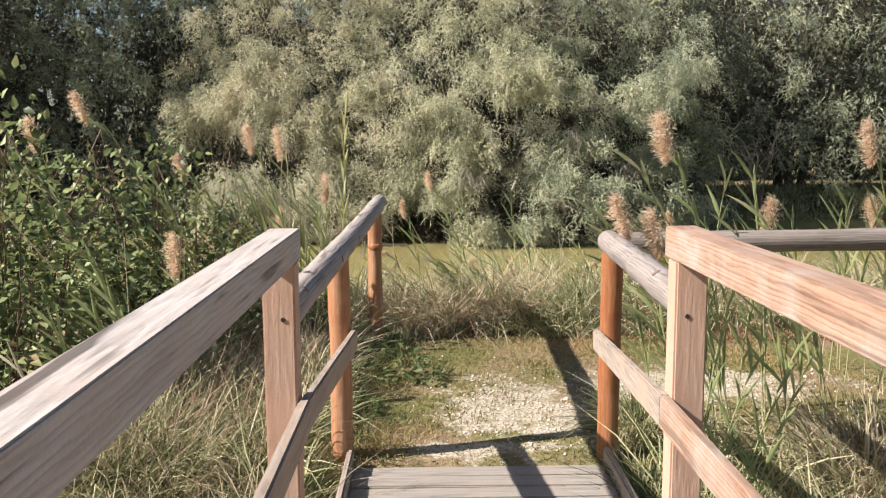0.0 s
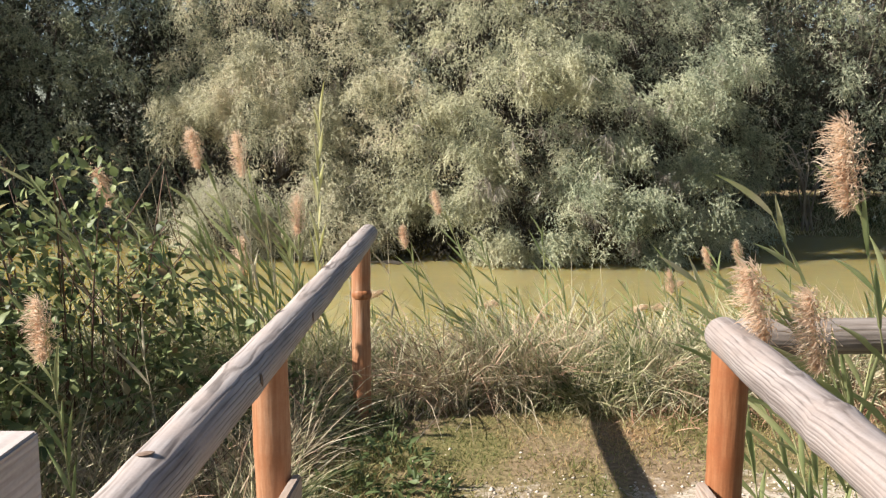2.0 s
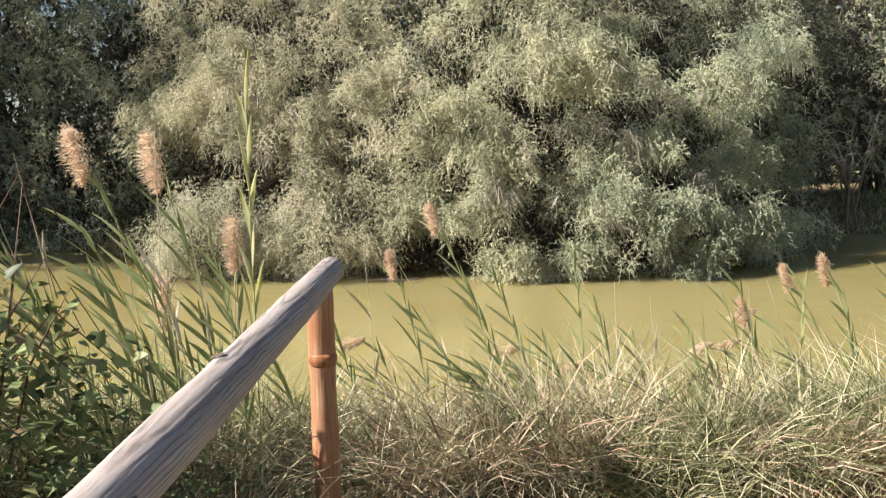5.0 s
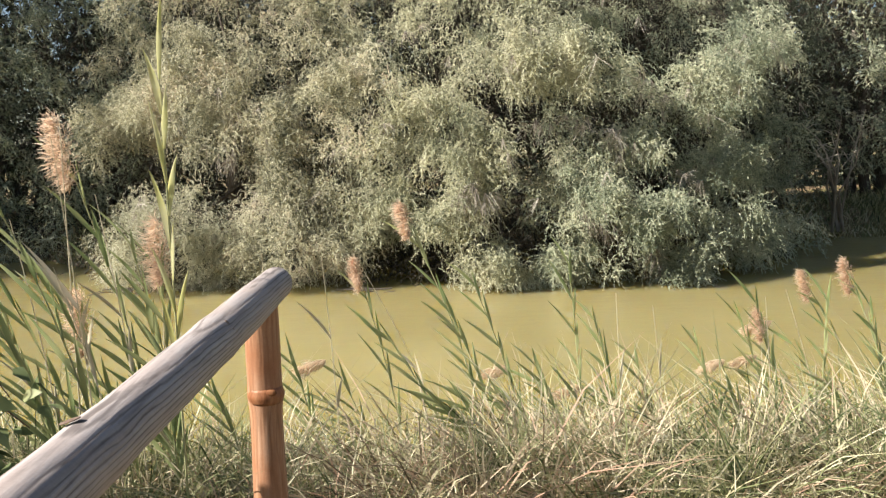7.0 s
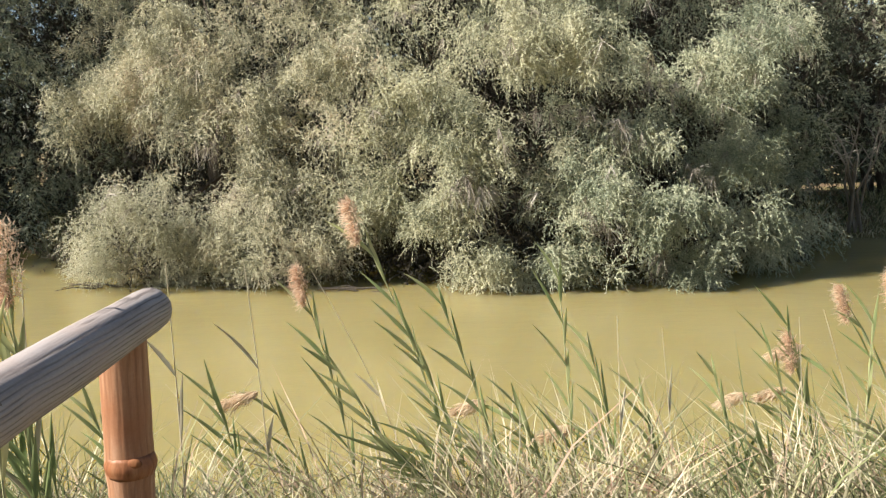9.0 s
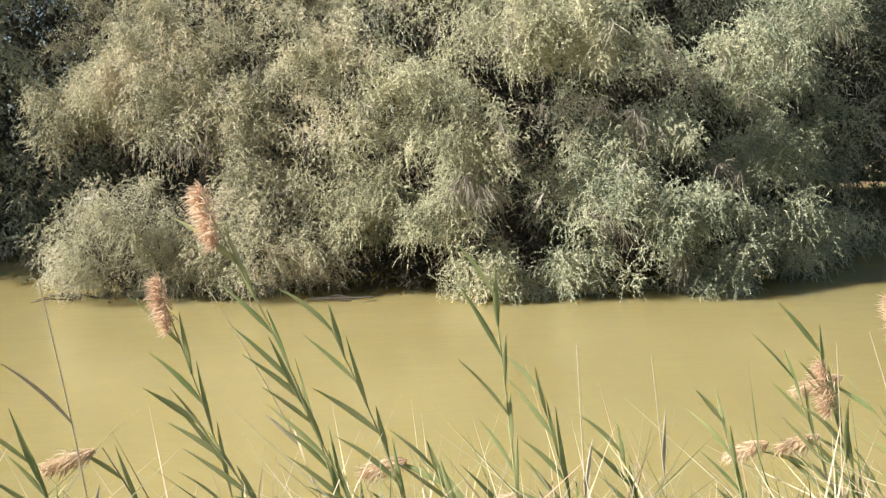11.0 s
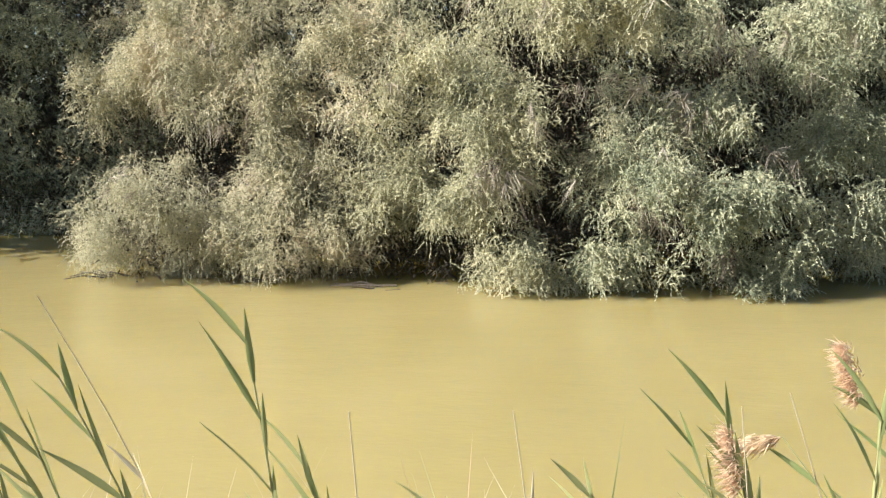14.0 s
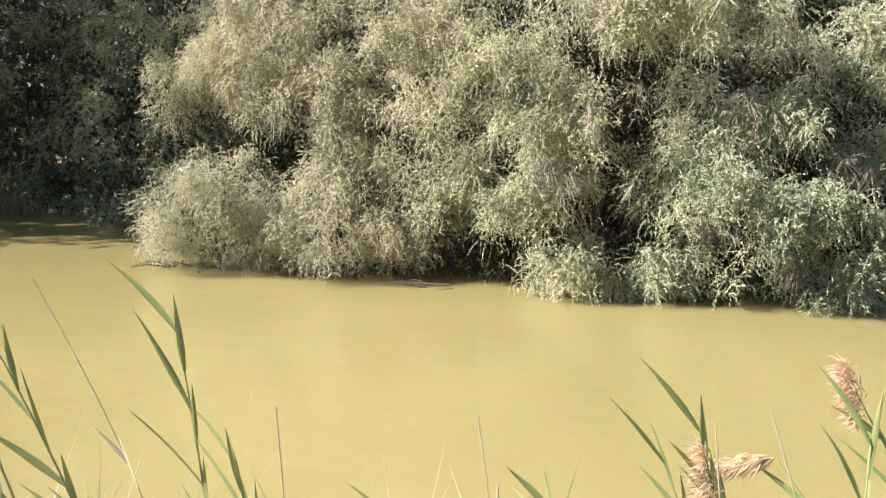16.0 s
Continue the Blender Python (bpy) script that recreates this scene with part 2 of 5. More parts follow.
reed_stem = leaf_material("reed_stem", [(0.0, (0.24, 0.27, 0.12)), (0.5, (0.38, 0.37, 0.19)), (1.0, (0.50, 0.44, 0.27))], 3.0, None, 0.0, 0.5)
reed_striped = leaf_material("striped_reed_leaf", [(0.0, (0.36, 0.42, 0.12)), (0.5, (0.60, 0.58, 0.22)), (1.0, (0.78, 0.74, 0.48))], 4.0, None, 0.4, 0.4)
reed_straw = leaf_material("dry_reed_stem", [(0.0, (0.48, 0.40, 0.26)), (1.0, (0.74, 0.67, 0.50))], 3.0, None, 0.1, 0.6)
plume_tan = leaf_material("drooping_plume", [(0.0, (0.58, 0.44, 0.29)), (0.5, (0.78, 0.64, 0.46)), (1.0, (0.90, 0.79, 0.62))], 8.0, None, 0.5, 0.8)
plume_fluff = leaf_material("reed_plume", [(0.0, (0.56, 0.38, 0.26)), (0.5, (0.78, 0.60, 0.44)), (1.0, (0.89, 0.76, 0.60))], 8.0, None, 0.55, 0.8)


def ground_material():
    m, t, b = material("earth_path_and_banks")
    v = coords(t)
    pos = node(t, "ShaderNodeSeparateXYZ")
    t.links.new(v, pos.inputs[0])
    big = noise_fac(t, v, 1.3, 5.0, 0.6)
    small = noise_fac(t, v, 28.0, 4.0, 0.7)
    grit = node(t, "ShaderNodeTexVoronoi", Scale=55.0)
    t.links.new(v, grit.inputs["Vector"])
    soil = ramp(t, small, [(0.25, (0.10, 0.07, 0.042)), (0.5, (0.23, 0.165, 0.10)), (0.75, (0.35, 0.265, 0.17))])
    turf = ramp(t, small, [(0.25, (0.07, 0.07, 0.026)), (0.55, (0.19, 0.165, 0.07)), (0.8, (0.32, 0.25, 0.135))])
    stone = ramp(t, grit.outputs["Distance"], [(0.0, (0.55, 0.48, 0.39)), (0.5, (0.44, 0.375, 0.295)), (0.9, (0.27, 0.21, 0.145))])
    base = mixed(t, ramp(t, big, [(0.42, (0, 0, 0)), (0.58, (1, 1, 1))]), soil, turf)

    def blob(cx, cy, sx, sy):
        mp = node(t, "ShaderNodeMapping")
        mp.inputs["Location"].default_value = (-cx / sx, -cy / sy, 0)
        mp.inputs["Scale"].default_value = (1 / sx, 1 / sy, 0)
        t.links.new(v, mp.inputs["Vector"])
        ln = node(t, "ShaderNodeVectorMath")
        ln.operation = "LENGTH"
        t.links.new(mp.outputs[0], ln.inputs[0])
        wob = node(t, "ShaderNodeMath")
        wob.operation = "MULTIPLY_ADD"
        t.links.new(noise_fac(t, v, 4.5, 6.0, 0.7), wob.inputs[0])
        wob.inputs[1].default_value = 3.6
        wob.inputs[2].default_value = -1.75
        ad = node(t, "ShaderNodeMath")
        t.links.new(ln.outputs["Value"], ad.inputs[0])
        t.links.new(wob.outputs[0], ad.inputs[1])
        return ramp(t, ad.outputs[0], [(0.55, (1, 1, 1)), (0.95, (0, 0, 0))])

    for cx, cy, sx, sy in ((0.62, 4.75, 0.55, 0.75), (1.75, 5.25, 0.9, 0.42), (0.35, 4.15, 0.5, 0.16)):
        base = mixed(t, blob(cx, cy, sx, sy), base, stone)
    t.links.new(base, b.inputs["Base Color"])
    b.inputs["Roughness"].default_value = 0.95
    b.inputs["Specular IOR Level"].default_value = 0.1
    relief(t, b, small, 0.6, 0.02)
    return m


def water_material():
    m, t, b = material("silty_green_water")
    v = coords(t)
    cloud = noise_fac(t, v, 0.35, 3.0, 0.5)
    t.links.new(ramp(t, cloud, [(0.3, (0.278, 0.237, 0.102)), (0.7, (0.322, 0.273, 0.122))]), b.inputs["Base Color"])
    b.inputs["Roughness"].default_value = 0.08
    b.inputs["IOR"].default_value = 1.33
    b.inputs["Subsurface Weight"].default_value = 1.0
    b.inputs["Subsurface Radius"].default_value = (1.0, 0.8, 0.35)
    b.inputs["Subsurface Scale"].default_value = 0.6
    swell = noise_fac(t, coords(t, (1, 2.2, 1)), 2.2, 2.0, 0.5)
    fine = noise_fac(t, coords(t, (1, 2.5, 1)), 14.0, 2.0, 0.5)
    relief(t, b, mixed(t, 0.25, swell, fine), 0.12, 0.05)
    return m


# ---- ground and water ----
def axis_steps(lo, hi, fine, far):
    mid = np.arange(lo, hi + fine / 2, fine)
    out = [hi + fine]
    while out[-1] < far:
        out.append(out[-1] + max(fine, (out[-1] - hi) * 0.35))
    back = [lo - fine]
    while back[-1] > -far:
        back.append(back[-1] - max(fine, (lo - back[-1]) * 0.35))
    return np.array(back[::-1] + list(mid) + out)


def build_ground():
    xs, ys = axis_steps(-9, 10, 0.16, 900), axis_steps(-3, 20, 0.16, 900)
    gx, gy = np.meshgrid(xs, ys)
    gz = ground_z(gx, gy)
    n, k = len(xs), len(ys)
    idx = np.arange(n * k).reshape(k, n)
    a, b2, c, d = idx[:-1, :-1].ravel(), idx[:-1, 1:].ravel(), idx[1:, 1:].ravel(), idx[1:, :-1].ravel()
    tris = np.concatenate([np.stack([a, b2, c], 1), np.stack([a, c, d], 1)])
    ob = put("ground", mesh_tris("ground", np.stack([gx, gy, gz], -1), tris), ground_material(), smooth=True)
    tagged(ob, "earth path with dry turf and pale gravel between overgrown banks", "ground", kind="structure")
    bm = bmesh.new()
    corners = [bm.verts.new(p) for p in ((-60, 6.8, WATER_Z), (60, 6.8, WATER_Z), (60, 22, WATER_Z), (-60, 22, WATER_Z))]
    bm.faces.new(corners)
    ob = part("water", bm, water_material(), None)
    tagged(ob, "still silty olive-yellow canal water between overgrown banks", "water", kind="structure")


build_ground()


# ---- foliage generators ----
def blade_arrays(base, direction, length, width, bend, segments=3):
    """Tapered bent strips: base (N,3), direction (N,3), bend (N,3) is added with the square of the way along."""
    n = len(base)
    side = np.cross(direction, RNG.normal(size=(n, 3)))
    side = unit(side)
    rows = []
    for i in range(segments):
        s = i / segments
        c = base + direction * (length * s)[:, None] + bend * (length * s * s)[:, None]
        w = (width * (1 - 0.75 * s * s) * 0.5)[:, None]
        rows += [c - side * w, c + side * w]
    rows.append(base + direction * length[:, None] + bend * length[:, None])
    verts = np.stack(rows, 1)
    k = 2 * segments + 1
    t = []
    for i in range(segments - 1):
        a = 2 * i
        t += [(a, a + 1, a + 3), (a, a + 3, a + 2)]
    t.append((k - 3, k - 2, k - 1))
    tris = (np.arange(n) * k)[:, None, None] + np.array(t)[None]
    return verts.reshape(-1, 3), tris.reshape(-1, 3)


def stack_meshes(pieces):
    vs, ts, off = [], [], 0
    for v, t in pieces:
        vs.append(v)
        ts.append(t + off)
        off += len(v)
    return np.concatenate(vs), np.concatenate(ts)


def grass_field(n, xr, yr, keep, height, spread, width, lean=(0, 0, 0), segments=3, droop=0.35):
    x, y = RNG.uniform(*xr, n), RNG.uniform(*yr, n)
    k = RNG.uniform(size=n) < keep(x, y)
    x, y = x[k], y[k]
    n = len(x)
    base = np.stack([x, y, ground_z(x, y) - 0.02], 1)
    d = unit(np.array([0, 0, 1.0]) + RNG.normal(size=(n, 3)) * spread * [1, 1, 0.2] + np.array(lean) * RNG.uniform(0.3, 1.2, (n, 1)))
    h = height(x, y) * RNG.uniform(0.45, 1.15, n)
    bend = np.stack([RNG.normal(size=n) * 0.25 + lean[0] * 0.5, RNG.normal(size=n) * 0.25, -RNG.uniform(0.1, 1.0, n) * droop], 1)
    return blade_arrays(base, d, h, np.full(n, width) * RNG.uniform(0.6, 1.4, n), bend, segments)


def tuft_arrays(cx, cy, n, height, radius, spread, width, lean=(0, 0, 0), droop=0.8):
    a, r = RNG.uniform(0, 2 * math.pi, n), radius * np.sqrt(RNG.uniform(0, 1, n))
    x, y = cx + r * np.cos(a), cy + r * np.sin(a)
    base = np.stack([x, y, ground_z(x, y) - 0.02], 1)
    out = np.stack([np.cos(a), np.sin(a), np.zeros(n)], 1) * (r / radius)[:, None]
    d = unit(np.array([0, 0, 1.0]) + out * spread + RNG.normal(size=(n, 3)) * 0.22 + np.array(lean))
    bend = out * 0.35 + np.array(lean) * 0.5 + np.stack([RNG.normal(size=n) * 0.15, RNG.normal(size=n) * 0.15, -RNG.uniform(0.2, 1.0, n) * droop], 1)
    return blade_arrays(base, d, height * RNG.uniform(0.5, 1.1, n), width * RNG.uniform(0.6, 1.4, n), bend)


def spray_arrays(p, d, length, leaves, leaf_len, leaf_wid, droop):
    """Feathery sprays: along each drooping twig many narrow leaves, turned towards the light as leaves grow. Single triangles."""
    n = len(p)
    s = np.linspace(0.06, 1.0, leaves)[None, :, None] * np.ones((n, 1, 1))
    axis = p[:, None] + d[:, None] * (length[:, None, None] * s)
    axis[..., 2] -= (droop * length)[:, None] * s[..., 0] ** 2
    tangent = d[:, None] - np.array([0, 0, 1.0]) * (2 * droop[:, None, None] * s)
    ld = unit(unit(tangent) * 0.9 + RNG.normal(size=(n, leaves, 3)) * 0.5)
    side = unit(np.cross(ld, np.array([-0.6, -0.55, 0.65]) + RNG.normal(size=(n, leaves, 3)) * 0.65))
    ll = leaf_len * RNG.uniform(0.5, 1.3, (n, leaves, 1)) * (1.1 - 0.5 * s)
    w = leaf_wid * RNG.uniform(0.7, 1.3, (n, leaves, 1))
    v = np.stack([axis - side * w * 0.5, axis + side * w * 0.5, axis + ld * ll], 2)
    tris = np.arange(n * leaves * 3).reshape(-1, 3)
    return v.reshape(-1, 3), tris


def tube(bm, points, radii, sides=8):
    """A tapered tube along points."""
    rings = []
    for i, p in enumerate(points):
        a, b2 = points[max(i - 1, 0)], points[min(i + 1, len(points) - 1)]
        q = (Vector(b2) - Vector(a)).to_track_quat("Z", "Y")
        rings.append([bm.verts.new(Vector(p) + q @ Vector((radii[i] * math.cos(2 * math.pi * k / sides), radii[i] * math.sin(2 * math.pi * k / sides), 0))) for k in range(sides)])
    for r0, r1 in zip(rings, rings[1:]):
        for k in range(sides):
            bm.faces.new((r0[k], r0[(k + 1) % sides], r1[(k + 1) % sides], r1[k]))
    bm.faces.new(rings[0][::-1])
    bm.faces.new(rings[-1])
    return bm


def twig_fan(p, d, n, length, spread, width):
    """Thin dead twigs from points p (N,3), n each."""
    k = len(p)
    base = np.repeat(p, n, 0)
    dd = unit(np.repeat(d, n, 0) + RNG.normal(size=(k * n, 3)) * spread)
    bend = RNG.normal(size=(k * n, 3)) * 0.12 + np.array([0, 0, -0.25])
    return blade_arrays(base, dd, length * RNG.uniform(0.4, 1.1, k * n), np.full(k * n, width), bend, 2)


def tamarisk(base, lobes, leaf_mat, label, sprays_per_lobe, leaf_size=(0.031, 0.0092), dead=0, limbs=10, inner=None, group="tamarisks on the far bank", category="tree", leaves=17, fans=()):
    """A tamarisk: forked trunks, limbs to the lobes, and a crown of hanging feathery clumps.
    lobes: array (N,4) of centre and radius in world metres."""
    base = np.array(base, dtype=float)
    tree = empty("tamarisk_tree", base, label, category, group)
    lobes = np.asarray(lobes, dtype=float)
    top = lobes[:, :3].mean(0) - base
    for i in range(3 if limbs else 1):
        bm = bmesh.new()
        a = 2.1 * i + 0.4
        foot = Vector((0.25 * math.cos(a), 0.18 * math.sin(a), -0.3))
        head = Vector((top[0] * 0.8 + 0.7 * math.cos(a), top[1] * 0.4 + 0.4 * math.sin(a) + 0.5, top[2] * 0.9))
        mid = foot.lerp(head, 0.5) + Vector((0.2 * math.sin(a), 0.1, 0.1))
        thick = 0.13 if category == "tree" else 0.03
        tube(bm, [foot, mid, head], [thick, thick * 0.7, thick * 0.25], 8)
        part("trunk", bm, bark, tree, smooth=True)
    for c in lobes[:: max(1, len(lobes) // max(1, limbs))][:limbs]:
        bm = bmesh.new()
        e = Vector(c[:3] - base) + Vector((0, 0.15, 0))
        s = Vector((top[0] * 0.6, top[1] * 0.3 + 0.2, top[2] * 0.5)) * random.uniform(0.6, 1.0)
        m1 = s.lerp(e, 0.5) + Vector((random.uniform(-0.2, 0.2), random.uniform(-0.1, 0.3), random.uniform(0, 0.3)))
        tube(bm, [s, m1, e], [0.04, 0.024, 0.006], 5)
        part("limb", bm, bark, tree)
    which = np.repeat(np.arange(len(lobes)), np.where((lobes[:, 2] > 4.4) & (lobes[:, 1] < 18.0), sprays_per_lobe // 3, sprays_per_lobe))
    n = len(which)
    c, r = lobes[which, :3] - base, lobes[which, 3]
    # each clump hangs its own way; sprays fill its body and droop, the outermost reaching past it
    hang = unit(RNG.normal(size=(len(lobes), 3)) * [0.7, 0.4, 0.5] + np.array([0, -0.55, -0.1]))[which]
    out = unit(RNG.normal(size=(n, 3)) + np.array([0, -0.35, 0.35]))
    p = c + out * (r * RNG.uniform(0.15, 1.5, n) ** 0.8)[:, None] * [1, 0.9, 1.0]
    d = unit(out * 0.45 + hang * 0.35 + np.array([0, 0, 0.2]) + RNG.normal(size=(n, 3)) * 0.55)
    length = RNG.uniform(0.08, 0.25, n) * (0.6 + r)
    v, t = spray_arrays(p, d, length, leaves, leaf_size[0], leaf_size[1], RNG.uniform(0.1, 1.2, n))
    put("crown", mesh_tris("crown", v, t), leaf_mat, tree)
    # dark-coloured sprays behind the outer ones make gaps look shaded
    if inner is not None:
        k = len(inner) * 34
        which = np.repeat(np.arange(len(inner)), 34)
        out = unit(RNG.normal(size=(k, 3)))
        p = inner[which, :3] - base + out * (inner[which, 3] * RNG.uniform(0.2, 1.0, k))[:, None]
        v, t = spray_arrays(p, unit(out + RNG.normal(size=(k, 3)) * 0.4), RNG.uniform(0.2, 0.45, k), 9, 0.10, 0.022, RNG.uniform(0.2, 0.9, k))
        put("inner_crown", mesh_tris("inner_crown", v, t), inner_dead_shade, tree, "dead inner foliage, coloured dark brown for the shade inside the crown")
    if dead:
        high = np.flatnonzero(lobes[:, 2] > 0.7) if (lobes[:, 2] > 0.7).any() else np.arange(len(lobes))
        pick = high[RNG.integers(0, len(high), dead)]
        pp = lobes[pick, :3] - base + unit(RNG.normal(size=(dead, 3)) + [0, -1.8, -0.2]) * lobes[pick, 3:4] * 1.25
        if fans:
            pp = np.concatenate([pp] + [np.array(f) - base + RNG.normal(size=(5, 3)) * [0.07, 0.04, 0.05] for f in fans])
        v, t = twig_fan(pp, np.tile(np.array([[0.0, -0.35, -0.7]]), (len(pp), 1)) + RNG.normal(size=(len(pp), 3)) * 0.4, 16, 0.3, 0.42, 0.0052)
        tagged(put("deadwood", mesh_tris("deadwood", v, t), twig_pale, tree, "bleached bare twigs hanging from the crown"), kind="stuff")
    return tree


def dome_lobes(n, cx, cy, cz, rx, ry, rz, rmin, rmax, seed, low=-0.25, front=True, jitter=0.22):
    """Clump centres over the front and top of an uneven dome."""
    rng = np.random.default_rng(seed)
    out = []
    while len(out) < n:
        d = rng.normal(size=3)
        d /= np.linalg.norm(d)
        if d[2] < low or (front and d[1] > 0.35):
            continue
        k = 1 + rng.normal() * jitter * 0.6 + 0.13 * math.sin(5 * d[0] + seed) + 0.1 * math.sin(7 * d[2] + 2 * seed)
        k = min(k, 1.18)
        p = (cx + rx * d[0] * k, cy + ry * d[1] * k, cz + rz * d[2] * k)
        r = rng.uniform(rmin, rmax)
        out.append((p[0], p[1], max(p[2], WATER_Z + 0.45 * r), r))
    return np.array(out)


def curtain_lobes(n, x0, x1, top, front, rmin, rmax, seed, lowest=-0.12, deep=0.4, gaps=0.35):
    """Clump centres over a tall overhanging face of foliage. front(x, z): how far back the face lies there."""
    rng = np.random.default_rng(seed)
    out = []
    while len(out) < n:
        x, z = rng.uniform(x0, x1), lowest + (top - lowest) * rng.uniform()
        u = (x - (x0 + x1) / 2) / ((x1 - x0) / 2)
        if z > top * math.sqrt(max(0.0, 1 - 0.75 * u ** 4)):
            continue
        lump = wavy(x * 1.6, z * 1.5, seed * 0.7)
        back = rng.uniform() < 0.3
        y = front(x, z) + 0.9 * max(0.0, abs(u) - 0.55) ** 2 * 4 - deep * lump + rng.normal() * 0.14 + (0.75 if back else 0.0)
        if not back and lump < -gaps and rng.uniform() < 0.75:
            continue
        r = rng.uniform(rmin, rmax)
        out.append((x, y, max(z, WATER_Z + 0.5 * r), r))
    return np.array(out)


def cluster_lobes(n, x0, x1, top, front, seed, lowest=-0.1, size=1.0, reach=0.9, round_off=1.0):
    """Overhanging bunches of clumps, each bunch full above and ragged below, standing out from the face by different lengths.
    Returns the outer clumps and a set of inner ones behind them."""
    rng = np.random.default_rng(seed)
    centres, out = [], []
    tries = 0
    if lowest < 0.0:
        centres = [(x0 + 0.25 + 0.7 * size * i + 0.18 * math.sin(4.1 * i + seed), -0.02 + 0.12 * math.sin(2.3 * i + seed)) for i in range(int((x1 - x0) / (0.7 * size))) if math.sin(3.7 * i + seed) > -0.75]
    while len(centres) < n and tries < 6000:
        tries += 1
        x, z = rng.uniform(x0, x1), rng.uniform(lowest, top)
        u = (x - (x0 + x1) / 2) / ((x1 - x0) / 2)
        if z > top * math.sqrt(max(0.0, 1 - 0.7 * u ** 4)):
            continue
        room = rng.uniform(0.46, 0.74) * size
        if any(math.hypot(x - c[0], (z - c[1]) * 0.9) < room for c in centres):
            continue
        centres.append((x, z))
    for x, z in centres:
        u = (x - (x0 + x1) / 2) / ((x1 - x0) / 2)
        big = rng.uniform(0.10, 0.42) * size
        stand = rng.uniform() - 0.5 if z > 0.3 else rng.uniform(-0.2, 0.12)
        y = front(x, z) + round_off * 4.4 * max(0.0, abs(u) - 0.6) ** 2 + reach * stand
        for _ in range(int(3.5 + 11 * big / size)):
            d = rng.normal(size=3)
            d /= np.linalg.norm(d)
            hang = 1.35 if d[2] < 0 else 0.7
            r = rng.uniform(0.10, 0.26) * size
            q = (x + big * d[0], y + 0.45 * big * d[1] + 0.3 * max(0.0, -d[2]) * big, z + hang * big * d[2])
            out.append((q[0], q[1], max(q[2], WATER_Z + 0.35 * r), r))
        for side in ((-1, 1) if rng.uniform() < 0.3 else (1 if rng.uniform() < 0.5 else -1,)):
            r = rng.uniform(0.14, 0.24) * size
            out.append((x + side * rng.uniform(0.2, 0.45) * size, y + rng.uniform(0.35, 0.8) * size, max(z + rng.uniform(-0.35, 0.2) * size, WATER_Z + 0.35 * r), r))
    # inner clumps, coloured dark, so the gaps read as deep shade
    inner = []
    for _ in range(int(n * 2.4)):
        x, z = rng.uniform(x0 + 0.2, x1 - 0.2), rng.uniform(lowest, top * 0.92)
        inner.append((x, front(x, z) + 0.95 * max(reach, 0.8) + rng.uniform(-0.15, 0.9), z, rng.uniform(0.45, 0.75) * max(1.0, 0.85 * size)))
    # a low row of them paints the dark shade line under the overhang
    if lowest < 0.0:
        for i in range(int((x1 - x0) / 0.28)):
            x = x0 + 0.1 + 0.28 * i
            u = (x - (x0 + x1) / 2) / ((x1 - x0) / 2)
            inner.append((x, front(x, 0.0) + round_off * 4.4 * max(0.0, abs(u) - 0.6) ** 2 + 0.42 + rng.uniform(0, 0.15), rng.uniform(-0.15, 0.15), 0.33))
    return np.array(out), np.array(inner)


